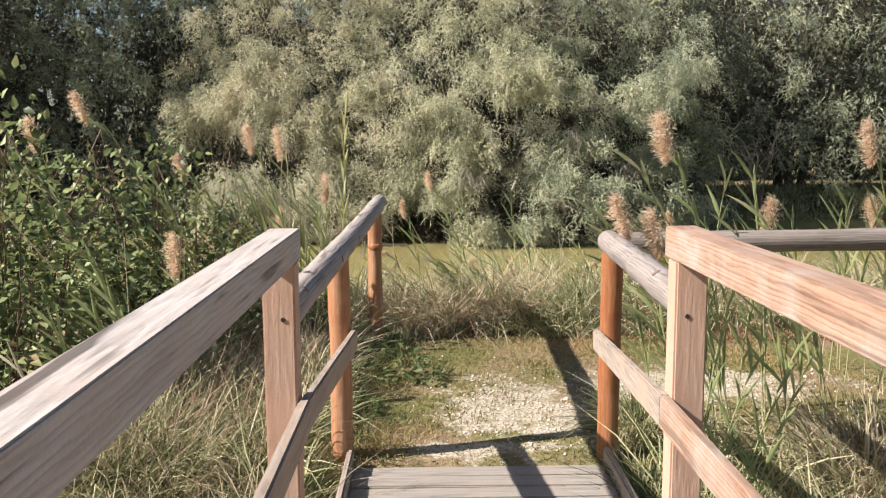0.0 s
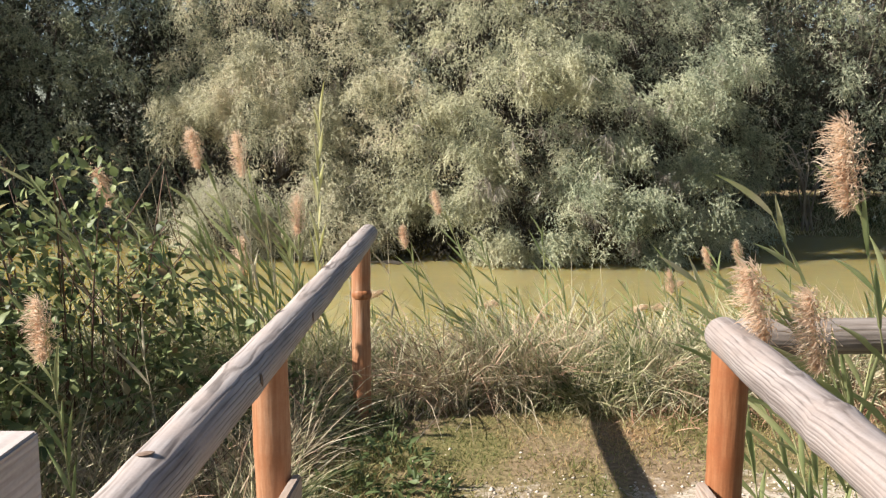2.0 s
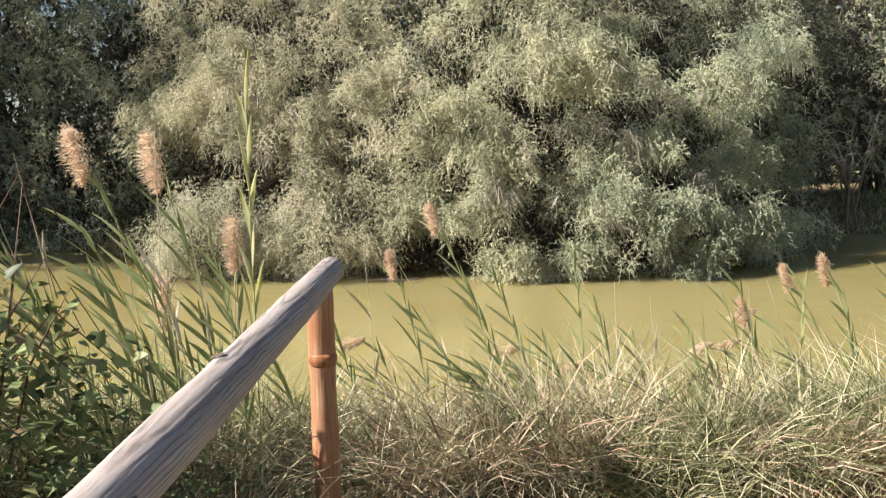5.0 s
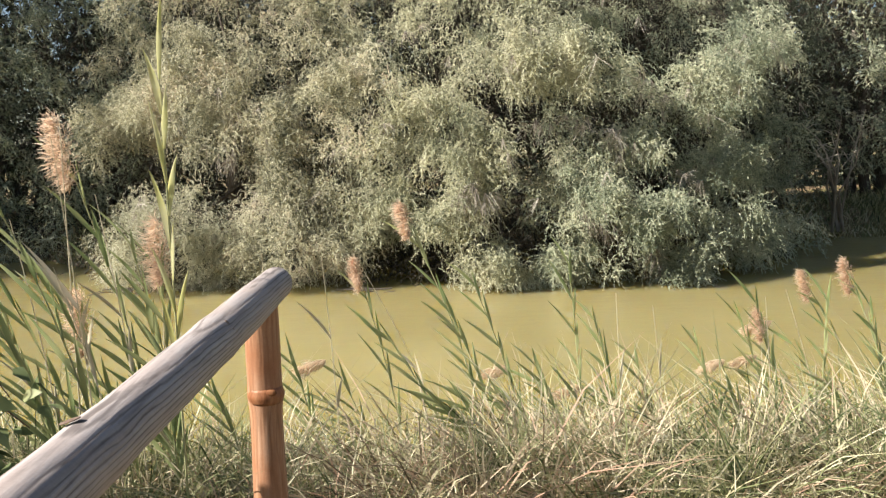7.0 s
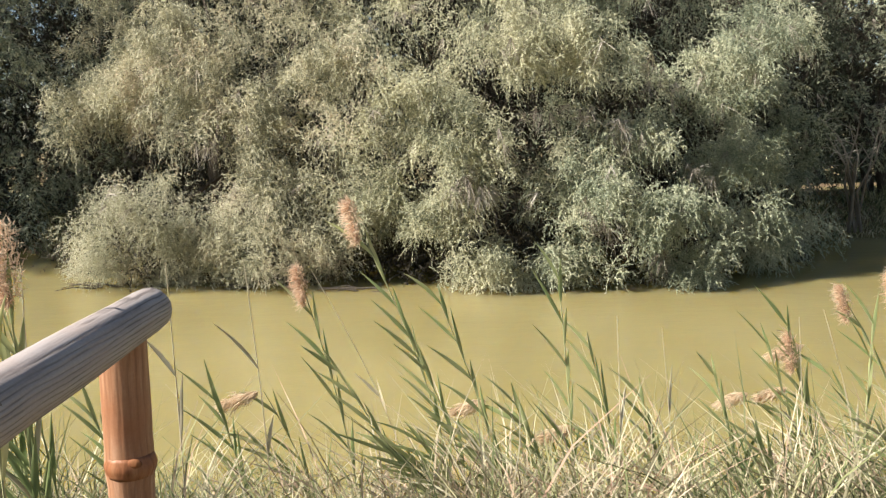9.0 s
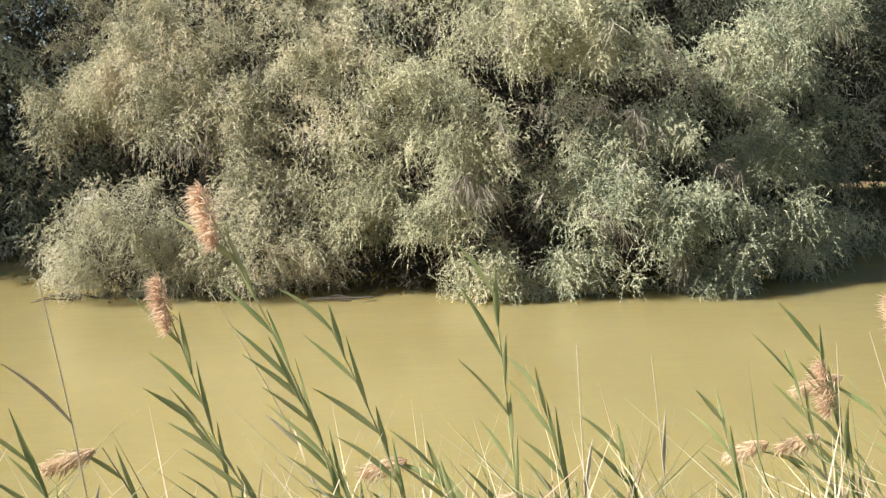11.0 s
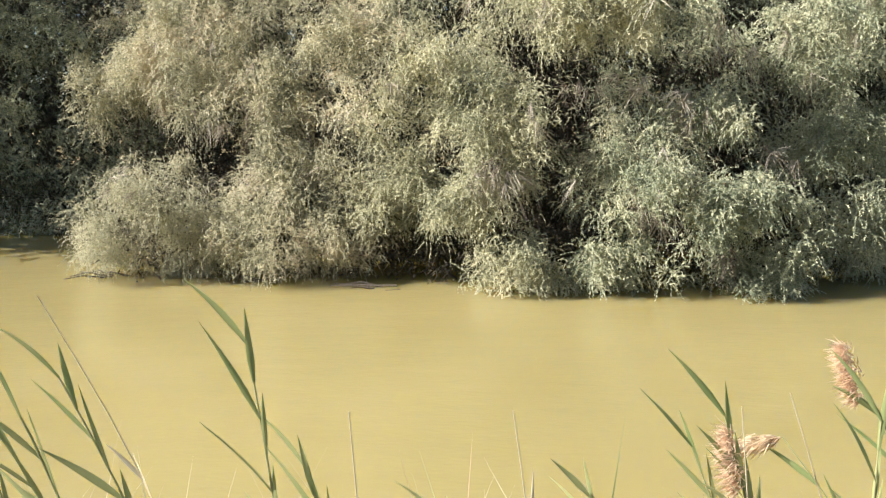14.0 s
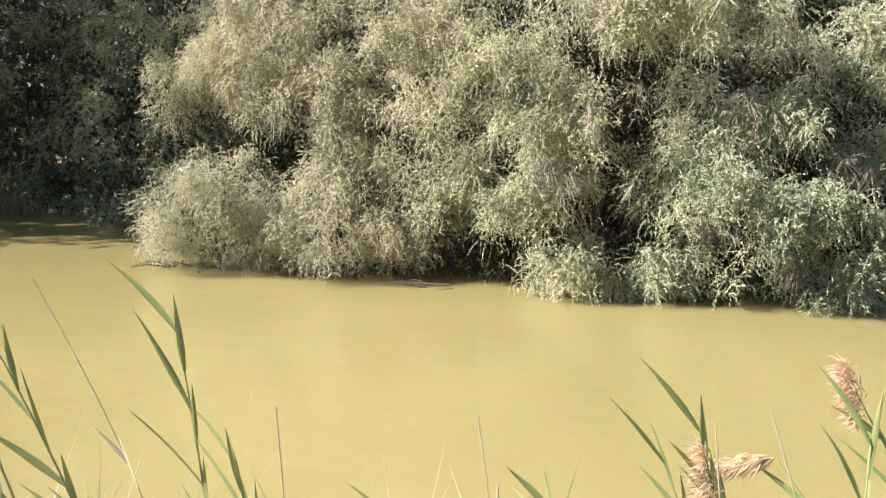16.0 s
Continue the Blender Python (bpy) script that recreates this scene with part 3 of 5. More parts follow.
# ---- the far bank ----
def far_bank():
    # broad crowns overhanging the water
    def face(x, z):
        return 14.42 + 0.33 * max(0.0, z - 0.4) + 0.27 * max(0.0, 1.3 - x) + 0.44 * max(0.0, x - 2.8) ** 1.5 - 0.2 * math.exp(-((z - 0.1) / 0.5) ** 2)

    # hollows under and between the overhanging branches: x, z and half sizes
    hollows = ((-3.45, 1.3, 0.5, 0.42), (-4.4, 0.5, 0.7, 0.7), (-0.12, -0.05, 0.5, 0.36), (-0.35, 2.15, 0.2, 0.5), (1.3, 0.5, 0.22, 0.42), (2.05, -0.12, 0.3, 0.17),
               (0.35, 0.05, 0.16, 0.3), (-2.45, 0.95, 0.2, 0.24), (2.95, -0.1, 0.24, 0.18), (-1.2, 1.65, 0.2, 0.25), (1.75, 1.55, 0.2, 0.25), (2.5, 1.75, 0.3, 0.2), (3.5, 0.3, 0.2, 0.22), (2.5, 0.12, 0.16, 0.22), (4.0, -0.05, 0.3, 0.25), (1.6, 0.15, 0.16, 0.24), (-0.75, 0.25, 0.18, 0.3), (3.7, 1.4, 0.3, 0.25), (0.2, 1.1, 0.16, 0.25))

    def bunch(x, y, z, size, n, seed):
        """A full rounded bunch of clumps standing out from the face, its lower sprays hanging."""
        rng = np.random.default_rng(seed)
        d = rng.normal(size=(n, 3))
        d /= np.linalg.norm(d, axis=1)[:, None]
        q = np.array([x, y, z]) + d * size * rng.uniform(0.3, 1.5, (n, 1)) * [1.1, 0.7, 0.8] + rng.normal(size=(n, 3)) * [0.08, 0.1, 0.08]
        return np.concatenate([q, rng.uniform(0.07, 0.19, (n, 1))], 1)

    for x0, x1, top, mat, words, seed, dead, fans, bunches in (
            (-4.6, -0.35, 5.2, leaf_pale, "broad pale olive tamarisk drooping over the water", 3, 34, ((-1.95, 15.3, 1.0), (-2.35, 15.2, 1.35), (-0.85, 15.1, 1.5)),
             ((-3.3, 15.9, 2.15, 0.55), (-2.5, 15.6, 1.9, 0.45), (-1.62, 15.2, 0.9, 0.36), (-2.9, 16.0, 2.7, 0.5), (-1.75, 15.4, 1.75, 0.4), (-4.2, 16.6, 2.0, 0.45), (-0.75, 15.0, 2.3, 0.4))),
            (-0.5, 2.3, 5.4, leaf_mid, "broad olive-green tamarisk drooping over the water", 8, 50, ((0.77, 14.1, 0.98), (0.62, 14.15, 0.85), (0.92, 14.1, 0.88), (-0.4, 14.9, 1.9), (1.6, 14.5, 1.75), (2.1, 14.4, 1.7)),
             ((0.75, 14.35, 1.35, 0.42), (0.25, 14.6, 1.9, 0.4), (2.05, 14.5, 2.4, 0.5), (-0.36, 14.95, 0.62, 0.26), (1.05, 14.3, -0.1, 0.28), (1.5, 14.6, 2.6, 0.45), (0.55, 14.3, 0.55, 0.26))),
            (2.1, 5.6, 4.5, leaf_green, "broad grey-green tamarisk drooping over the water", 15, 60, ((2.2, 14.15, 0.55), (2.35, 14.15, 0.4), (3.0, 14.2, 0.1), (3.4, 14.4, 1.0), (2.9, 14.5, 2.2), (3.1, 14.6, 2.0), (2.6, 14.4, 1.5)),
             ((4.2, 15.0, 1.2, 0.4), (3.8, 14.8, 2.2, 0.45), (4.6, 15.6, 2.6, 0.5), (4.3, 14.9, 0.2, 0.3), (2.2, 14.25, 0.8, 0.34), (2.76, 14.1, 0.5, 0.26), (3.4, 14.35, -0.1, 0.28), (2.9, 14.6, 1.3, 0.3), (3.2, 14.4, 0.6, 0.24), (1.9, 14.3, -0.05, 0.24)))):
        outer, inner = cluster_lobes(58, x0, x1, top, face, seed, reach=1.5 if x0 < 2 else 1.0, round_off=0.3 if 0 < x1 < 5 else 0.45)
        keep = np.ones(len(outer), dtype=bool)
        for hx, hz, ax, az in hollows:
            keep &= ((outer[:, 0] - hx) / ax) ** 2 + ((outer[:, 2] - hz) / az) ** 2 > 1
        outer = np.concatenate([outer[keep]] + [bunch(*row, int(52 * row[3] + 8), 300 + seed + i) for i, row in enumerate(bunches)])
        outer[:, 2] = np.maximum(outer[:, 2], WATER_Z + 0.35 * outer[:, 3])
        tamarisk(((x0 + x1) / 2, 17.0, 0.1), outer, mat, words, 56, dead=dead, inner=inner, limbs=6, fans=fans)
    outer, inner = cluster_lobes(40, -3.2, 5.0, 6.6, lambda x, z: 17.6, 19, 2.5, 1.5)
    tamarisk((0.8, 18.6, 0.1), outer, leaf_mid, "tall tamarisk rising behind the others", 36, (0.09, 0.016), inner=inner, leaves=13)
    # low shrubs at the water's edge
    for cx, h, seed, mat, words in ((-3.05, 0.88, 21, leaf_silver, "low pale tamarisk shrub spilling into the water"), (-1.6, 0.72, 22, leaf_pale, "low yellowish tamarisk shrub spilling into the water")):
        # core clumps in the same shade-dark colour
        core = np.array([(cx + 0.34 * math.cos(1.3 * k), 15.3 + 0.15 * math.sin(2.1 * k), -0.05 + 0.09 * k, 0.36) for k in range(8)])
        tamarisk((cx, 15.35, -0.3), dome_lobes(84, cx, 15.1, -0.08, 0.88, 0.6, h, 0.09, 0.21, seed, low=-0.1, jitter=0.4), mat, words, 52, (0.026, 0.0072), 5, limbs=4, category="shrub", inner=core)
    core = np.array([(-2.8 + 0.1 * math.cos(2.1 * k), 15.3, -0.3 + 0.03 * k, 0.1) for k in range(4)])
    tamarisk((-2.8, 15.35, -0.3), dome_lobes(26, -2.8, 15.22, -0.32, 0.24, 0.18, 0.2, 0.05, 0.09, 23, low=0.0), leaf_silver, "small rounded silvery shrub at the water's edge", 44, (0.02, 0.006), limbs=0, category="shrub", inner=core)
    # shaded trees to both sides; the darkest have shade put into their leaf colour
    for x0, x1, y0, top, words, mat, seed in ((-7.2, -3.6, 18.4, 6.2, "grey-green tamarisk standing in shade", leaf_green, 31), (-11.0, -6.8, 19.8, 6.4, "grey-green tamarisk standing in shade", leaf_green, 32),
                                              (-16.5, -10.6, 20.2, 6.6, "tamarisk standing in shade, with the shade put into its leaf colour", leaf_shaded, 36), (4.6, 7.4, 18.7, 4.6, "green tamarisk standing in shade, with the shade put into its leaf colour", leaf_shaded, 33),
                                              (7.0, 10.4, 18.8, 5.6, "green tamarisk with bare lower branches", leaf_green, 34), (10.0, 14.5, 19.2, 6.0, "green tamarisk standing in shade, with the shade put into its leaf colour", leaf_shaded, 35)):
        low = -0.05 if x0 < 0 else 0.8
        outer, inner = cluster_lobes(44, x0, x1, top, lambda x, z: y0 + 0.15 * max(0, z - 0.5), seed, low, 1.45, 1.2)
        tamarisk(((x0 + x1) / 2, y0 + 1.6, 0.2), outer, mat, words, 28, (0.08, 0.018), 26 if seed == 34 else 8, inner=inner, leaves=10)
    # wood behind, its leaf colour darkened for shade
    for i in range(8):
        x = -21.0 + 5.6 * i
        tamarisk((x, 25.5, 0.2), curtain_lobes(78, x - 3.3, x + 3.3, 6.6 + 0.7 * math.sin(3.1 * i), lambda q, z: 24.0 + 0.1 * z, 0.7, 1.1, 50 + i, 0.3, 0.5, 2.0), leaf_shaded,
                 "tall tamarisk in the wood behind, leaves coloured dark for shade", 64, (0.2, 0.09), limbs=4, leaves=8)


far_bank()


def bare_branch():
    """Bleached dead limbs leaning out from under the far trees."""
    rng = random.Random(12)
    dead = empty("dead_shrub", (7.1, 18.3, -0.2), "bare bleached dead shrub leaning from the far bank", "shrub")
    fork = Vector((-0.1, -0.35, 0.75))
    for k in range(9):
        lean = Vector((rng.uniform(-1.0, 0.9), rng.uniform(-0.5, 0.1), rng.uniform(0.7, 1.6)))
        start = Vector((0.1 * (k % 3), 0.1, 0.0))
        mid = fork + Vector((rng.uniform(-0.2, 0.2), rng.uniform(-0.15, 0.1), rng.uniform(-0.2, 0.3)))
        end = mid + lean * rng.uniform(0.55, 0.95)
        bend = mid.lerp(end, 0.5) + Vector((rng.uniform(-0.12, 0.12), 0, rng.uniform(-0.05, 0.12)))
        bm = bmesh.new()
        tube(bm, [start, mid, bend, end], [0.024, 0.018, 0.012, 0.004], 6)
        limb = part("limb", bm, twig_pale, dead)
        for _ in range(3):
            q = mid.lerp(end, rng.uniform(0.3, 0.9))
            bm = bmesh.new()
            tip = q + Vector((rng.uniform(-0.4, 0.4), rng.uniform(-0.2, 0.1), rng.uniform(-0.1, 0.4)))
            tube(bm, [q, q.lerp(tip, 0.5) + Vector((0, 0, 0.04)), tip], [0.008, 0.006, 0.002], 5)
            part("twig", bm, twig_pale, limb)


bare_branch()


def fallen_branch(x, y, length, seed):
    """Thin dark sticks lying half sunk at the water's edge."""
    rng = random.Random(seed)
    wood = empty("fallen_branch", (x, y, WATER_Z), "thin dark dead branch lying in the water", "branch", "dead branches in the water")
    for k in range(5):
        a = Vector((rng.uniform(-0.15, 0.15), rng.uniform(-0.05, 0.1), rng.uniform(-0.01, 0.03)))
        b = a + Vector((-length * rng.uniform(0.5, 1.0), rng.uniform(-0.12, 0.12), rng.uniform(-0.02, 0.05)))
        mid = a.lerp(b, 0.5) + Vector((0, rng.uniform(-0.05, 0.05), rng.uniform(0.0, 0.05)))
        bm = bmesh.new()
        tube(bm, [a, mid, b], [0.012, 0.009, 0.004], 6)
        part("stick", bm, bark, wood)


fallen_branch(-3.55, 15.0, 0.6, 31)
fallen_branch(-0.35, 14.45, 0.5, 32)
fallen_branch(-1.9, 14.75, 0.35, 33)


# unseen tall trees, added further up the far bank to shade its end
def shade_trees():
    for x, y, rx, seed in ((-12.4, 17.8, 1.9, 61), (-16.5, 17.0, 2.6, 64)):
        tamarisk((x, y, 0), dome_lobes(120, x, y, 7.2, rx, 2.3, 5.8, 0.6, 1.1, seed, low=-0.95, front=False), leaf_shaded,
                 "unseen tall tree added to shade the end of the far bank", 40, (0.2, 0.09), limbs=6, leaves=9, group="tall trees along the far bank")


shade_trees()


# ---- footbridge ----
def beam(bm, x0, x1, y0, y1, z0, z1, bevel=0.008):
    made = bmesh.ops.create_cube(bm, size=1)
    for v in made["verts"]:
        v.co = ((x0 + x1) / 2 + v.co.x * (x1 - x0), (y0 + y1) / 2 + v.co.y * (y1 - y0), (z0 + z1) / 2 + v.co.z * (z1 - z0))
    edges = {e for v in made["verts"] for e in v.link_edges}
    bmesh.ops.bevel(bm, geom=list(edges), offset=bevel, segments=2, affect="EDGES")
    return bm


def plank_between(a, b, height, thick):
    """A board on edge whose top runs from a to b."""
    a, b = Vector(a), Vector(b)
    bm = bmesh.new()
    length = (b - a).length
    beam(bm, -thick / 2, thick / 2, 0, length, -height, 0, 0.006)
    q = (b - a).to_track_quat("Y", "Z")
    bm.transform(Matrix.Translation(a) @ q.to_matrix().to_4x4())
    return bm


def log_between(a, b, r, seed, rounded=True, sides=18, bulges=()):
    """A round pole, slightly uneven, with rounded ends and swollen knots."""
    a, b = Vector(a), Vector(b)
    n = 40
    rng = random.Random(seed)
    q = (b - a).to_track_quat("Z", "Y")
    length = (b - a).length
    bm = bmesh.new()
    rings = []
    ts = [0.0, 0.004, 0.012] + [i / n for i in range(1, n)] + [0.988, 0.996, 1.0]
    ph = rng.uniform(0, 6)
    for t in ts:
        end = min(t, 1 - t) * length
        k = 1 + 0.035 * math.sin(9 * t * length + ph) * 0.6 + 0.02 * math.sin(23 * t + ph)
        for kt, ks in bulges:
            k += ks * math.exp(-((t - kt) * length / 0.03) ** 2)
        rr = r * k
        if rounded and end < 0.03:
            rr *= 0.72 + 0.28 * math.sqrt(max(0, 1 - (1 - end / 0.03) ** 2))
        c = a.lerp(b, t)
        off = Vector((0.004 * math.sin(5 * t + ph), 0.004 * math.cos(4 * t + ph), 0))
        rings.append([bm.verts.new(c + q @ (off + Vector((rr * math.cos(2 * math.pi * s / sides) * (1 + 0.012 * math.sin(3 * s + ph)), rr * math.sin(2 * math.pi * s / sides), 0)))) for s in range(sides)])
    for r0, r1 in zip(rings, rings[1:]):
        for s in range(sides):
            bm.faces.new((r0[s], r0[(s + 1) % sides], r1[(s + 1) % sides], r1[s]))
    bm.faces.new(rings[0][::-1])
    bm.faces.new(rings[-1])
    return bm


def hole_disc(x, y, z, r=0.007):
    bm = bmesh.new()
    made = bmesh.ops.create_cone(bm, cap_ends=True, segments=14, radius1=r, radius2=r, depth=0.004)
    bmesh.ops.rotate(bm, verts=made["verts"], cent=(0, 0, 0), matrix=Matrix.Rotation(math.pi / 2, 3, "X"))
    bmesh.ops.translate(bm, verts=made["verts"], vec=(x, y, z))
    return bm


def square_railing(side, x_post, top_mat, tint):
    """Sawn handrail of the footbridge: posts, top beam, mid board."""
    inner = -side
    rail = empty("bridge_railing", (x_post, 0, 0), "sawn timber bridge railing with %s top beam" % tint, "railing", "bridge railings")
    for y in (2.53, 0.55, -1.4):
        post = part("post", beam(bmesh.new(), -0.048, 0.048, y - 0.045, y + 0.045, -0.55, 1.195, 0.006), post_tan, rail, "planed tan post")
        # no hole is cut; a dark disc on the face stands for its shade
        part("screw_hole_disc", hole_disc(-0.012 * side, y - 0.046, 1.03), hole_shade, post)
    shift = inner * 0.006
    part("top_rail", beam(bmesh.new(), -0.046 + shift, 0.046 + shift, -2.6, 2.60, 1.195, 1.287, 0.003), top_mat, rail)
    x = inner * 0.066
    part("mid_rail", beam(bmesh.new(), x - 0.017, x + 0.017, -2.6, 2.50, 0.685, 0.785, 0.006), board_grey if side < 0 else beam_pink, rail)
    return rail


square_railing(-1, -0.322, beam_pale, "a bleached grey")
square_railing(1, 0.890, beam_pink, "a pinkish")


def round_fence(label, rail_a, rail_b, posts, rail_mat, brace=None, seed=1, bulges=(), post_mat=post_orange, knots=()):
    fence = empty("log_fence", (posts[0][0], posts[0][1], 0), label, "fence", "log fences by the bridge")
    o = Vector((posts[0][0], posts[0][1], 0))
    part("log_rail", log_between(Vector(rail_a) - o, Vector(rail_b) - o, 0.054, seed, bulges=bulges), rail_mat, fence, "weathered grey log rail", True)
    for k, f in enumerate(knots):
        ax = (Vector(rail_b) - Vector(rail_a)).normalized()
        a = 0.5 + 1.1 * math.sin(2.7 * k + seed)
        out = Vector((math.sin(a), 0, math.cos(a)))
        q = out.to_track_quat("Z", "Y")
        c = Vector(rail_a).lerp(Vector(rail_b), f) - o + out * 0.0555
        bm = bmesh.new()
        bmesh.ops.create_uvsphere(bm, u_segments=12, v_segments=6, radius=1.0)
        for vert in bm.verts:
            vert.co = c + q @ Vector((vert.co.x * 0.011, vert.co.y * 0.017, vert.co.z * 0.0022))
        part("knot", bm, knot_grey, fence, "dark brown knot", True)
    for i, (x, y, top, lean) in enumerate(posts):
        p = part("post", log_between(Vector((x, y, -0.5)) - o, Vector((x + lean, y, top)) - o, 0.052, seed + 10 + i, False, bulges=((0.805, 0.07 if i == 1 else 0.03),)), post_mat, fence, "orange-stained round post", True)
        if not (seed == 3 and i == 1):
            continue
        f = 0.805
        c = Vector((x + lean * f, y, -0.5 + f * (top + 0.5))) - o
        bm = bmesh.new()
        heights = (-0.024, -0.016, -0.007, 0.0, 0.008, 0.017, 0.025)
        tube(bm, [c + Vector((0, 0, h)) for h in heights], [0.0510, 0.0535, 0.0565, 0.0575, 0.0562, 0.0532, 0.0510], 22)
        ring = part("knot_ring", bm, post_red, p, "reddish-brown swollen knot ring", True)
        bm = bmesh.new()
        bmesh.ops.create_uvsphere(bm, u_segments=14, v_segments=7, radius=1.0)
        for vert in bm.verts:
            vert.co = c + Vector((0.026 + vert.co.x * 0.017, -0.0485 + vert.co.y * 0.006, 0.016 + vert.co.z * 0.011))
        part("knot", bm, knot_wood, ring, "dark brown knot", True)
    if brace:
        part("brace_board", plank_between(Vector(brace[0]) - o, Vector(brace[1]) - o, 0.10, 0.03), board_grey, fence, "grey sloping board")
    return fence


round_fence("weathered grey log rail on orange round posts beside grass", (-0.325, 2.60, 1.02), (-0.245, 6.53, 1.065), [(-0.31, 4.05, 1.03, 0.0), (-0.275, 6.42, 1.035, -0.006)], rail_grey,
            ((-0.256, 2.505, 0.785), (-0.240, 4.06, 0.645)), 3, ((0.12, 0.06), (0.27, 0.09), (0.42, 0.05), (0.62, 0.07), (0.8, 0.05)), knots=(0.05, 0.12, 0.27, 0.42, 0.45, 0.62, 0.8))
round_fence("weathered log rail on a dark orange post by the gravel", (0.905, 2.60, 1.045), (0.98, 4.10, 1.055), [(0.985, 4.04, 1.02, 0.0)], rail_sun_toned,
            ((0.824, 2.505, 0.785), (0.915, 4.03, 0.64)), 5, ((0.2, 0.06), (0.45, 0.09), (0.6, 0.06)), post_red, knots=(0.2, 0.45, 0.6))
round_fence("long level log rail running off along the bank", (1.03, 4.125, 1.04), (6.4, 4.32, 1.075), [(3.1, 4.21, 1.01, 0.0), (4.7, 4.26, 1.02, 0.0), (6.3, 4.31, 1.03, 0.0)], rail_grey_x, None, 7, ((0.1, 0.05), (0.3, 0.06)))


def footbridge_deck():
    deck = empty("footbridge_deck", (0.33, 3.95, 0), "grey weathered board deck ending at the path", "deck")
    for x in (-0.15, 0.33, 0.85):
        part("joist", beam(bmesh.new(), x - 0.33 - 0.04, x - 0.33 + 0.04, -6.6, -0.02, -0.17, -0.035), board_grey, deck)
    for x in (-0.262, 0.965):
        part("kerb_board", beam(bmesh.new(), x - 0.33 - 0.016, x - 0.33 + 0.016, -6.6, 0.03, -0.12, 0.075), board_grey, deck, "grey side board")
    bm = beam(bmesh.new(), -0.574, 0.612, -0.058, 0.058, -0.035, 0.0, 0.006)
    me = bpy.data.meshes.new("deck_board")
    bm.to_mesh(me)
    bm.free()
    me.materials.append(deck_wood)
    rng = random.Random(4)
    for i in range(54):
        ob = new("deck_board", me)
        ob.parent = deck
        ob.location = (rng.uniform(-0.004, 0.004), -0.062 - i * 0.124, rng.uniform(-0.003, 0.003))
        ob.rotation_euler = (rng.uniform(-0.01, 0.01), rng.uniform(-0.006, 0.006), rng.uniform(-0.006, 0.006))


footbridge_deck()


# ---- near vegetation ----
def path_mask(x, y):
    """1 on the trodden path, 0 on the overgrown banks."""
    left = -0.42 + 0.12 * wavy(x * 0 + 1.0, y * 1.6, 2.0)
    right = 1.25 + 2.2 * smoothstep(4.4, 4.75, y)
    end = 6.62 + 0.12 * wavy(x * 1.8, y * 0 + 0.4, 5.0)
    return smoothstep(left - 0.12, left + 0.12, x) * smoothstep(right + 0.12, right - 0.12, x) * smoothstep(end + 0.15, end - 0.15, y) * smoothstep(3.85, 4.05, y)


def gravel_mask(x, y):
    a = np.hypot((x - 0.62) / 0.55, (y - 4.75) / 0.75)
    b2 = np.hypot((x - 1.75) / 0.9, (y - 5.25) / 0.42)
    return smoothstep(1.25, 0.7, np.minimum(a, b2) + 0.3 * wavy(x * 5, y * 5, 0.7) + 0.25 * wavy(x * 13, y * 13, 2.7))


def under_bridge(x, y):
    return ((x > -0.45) & (x < 1.12) & (y < 4.0)).astype(float)


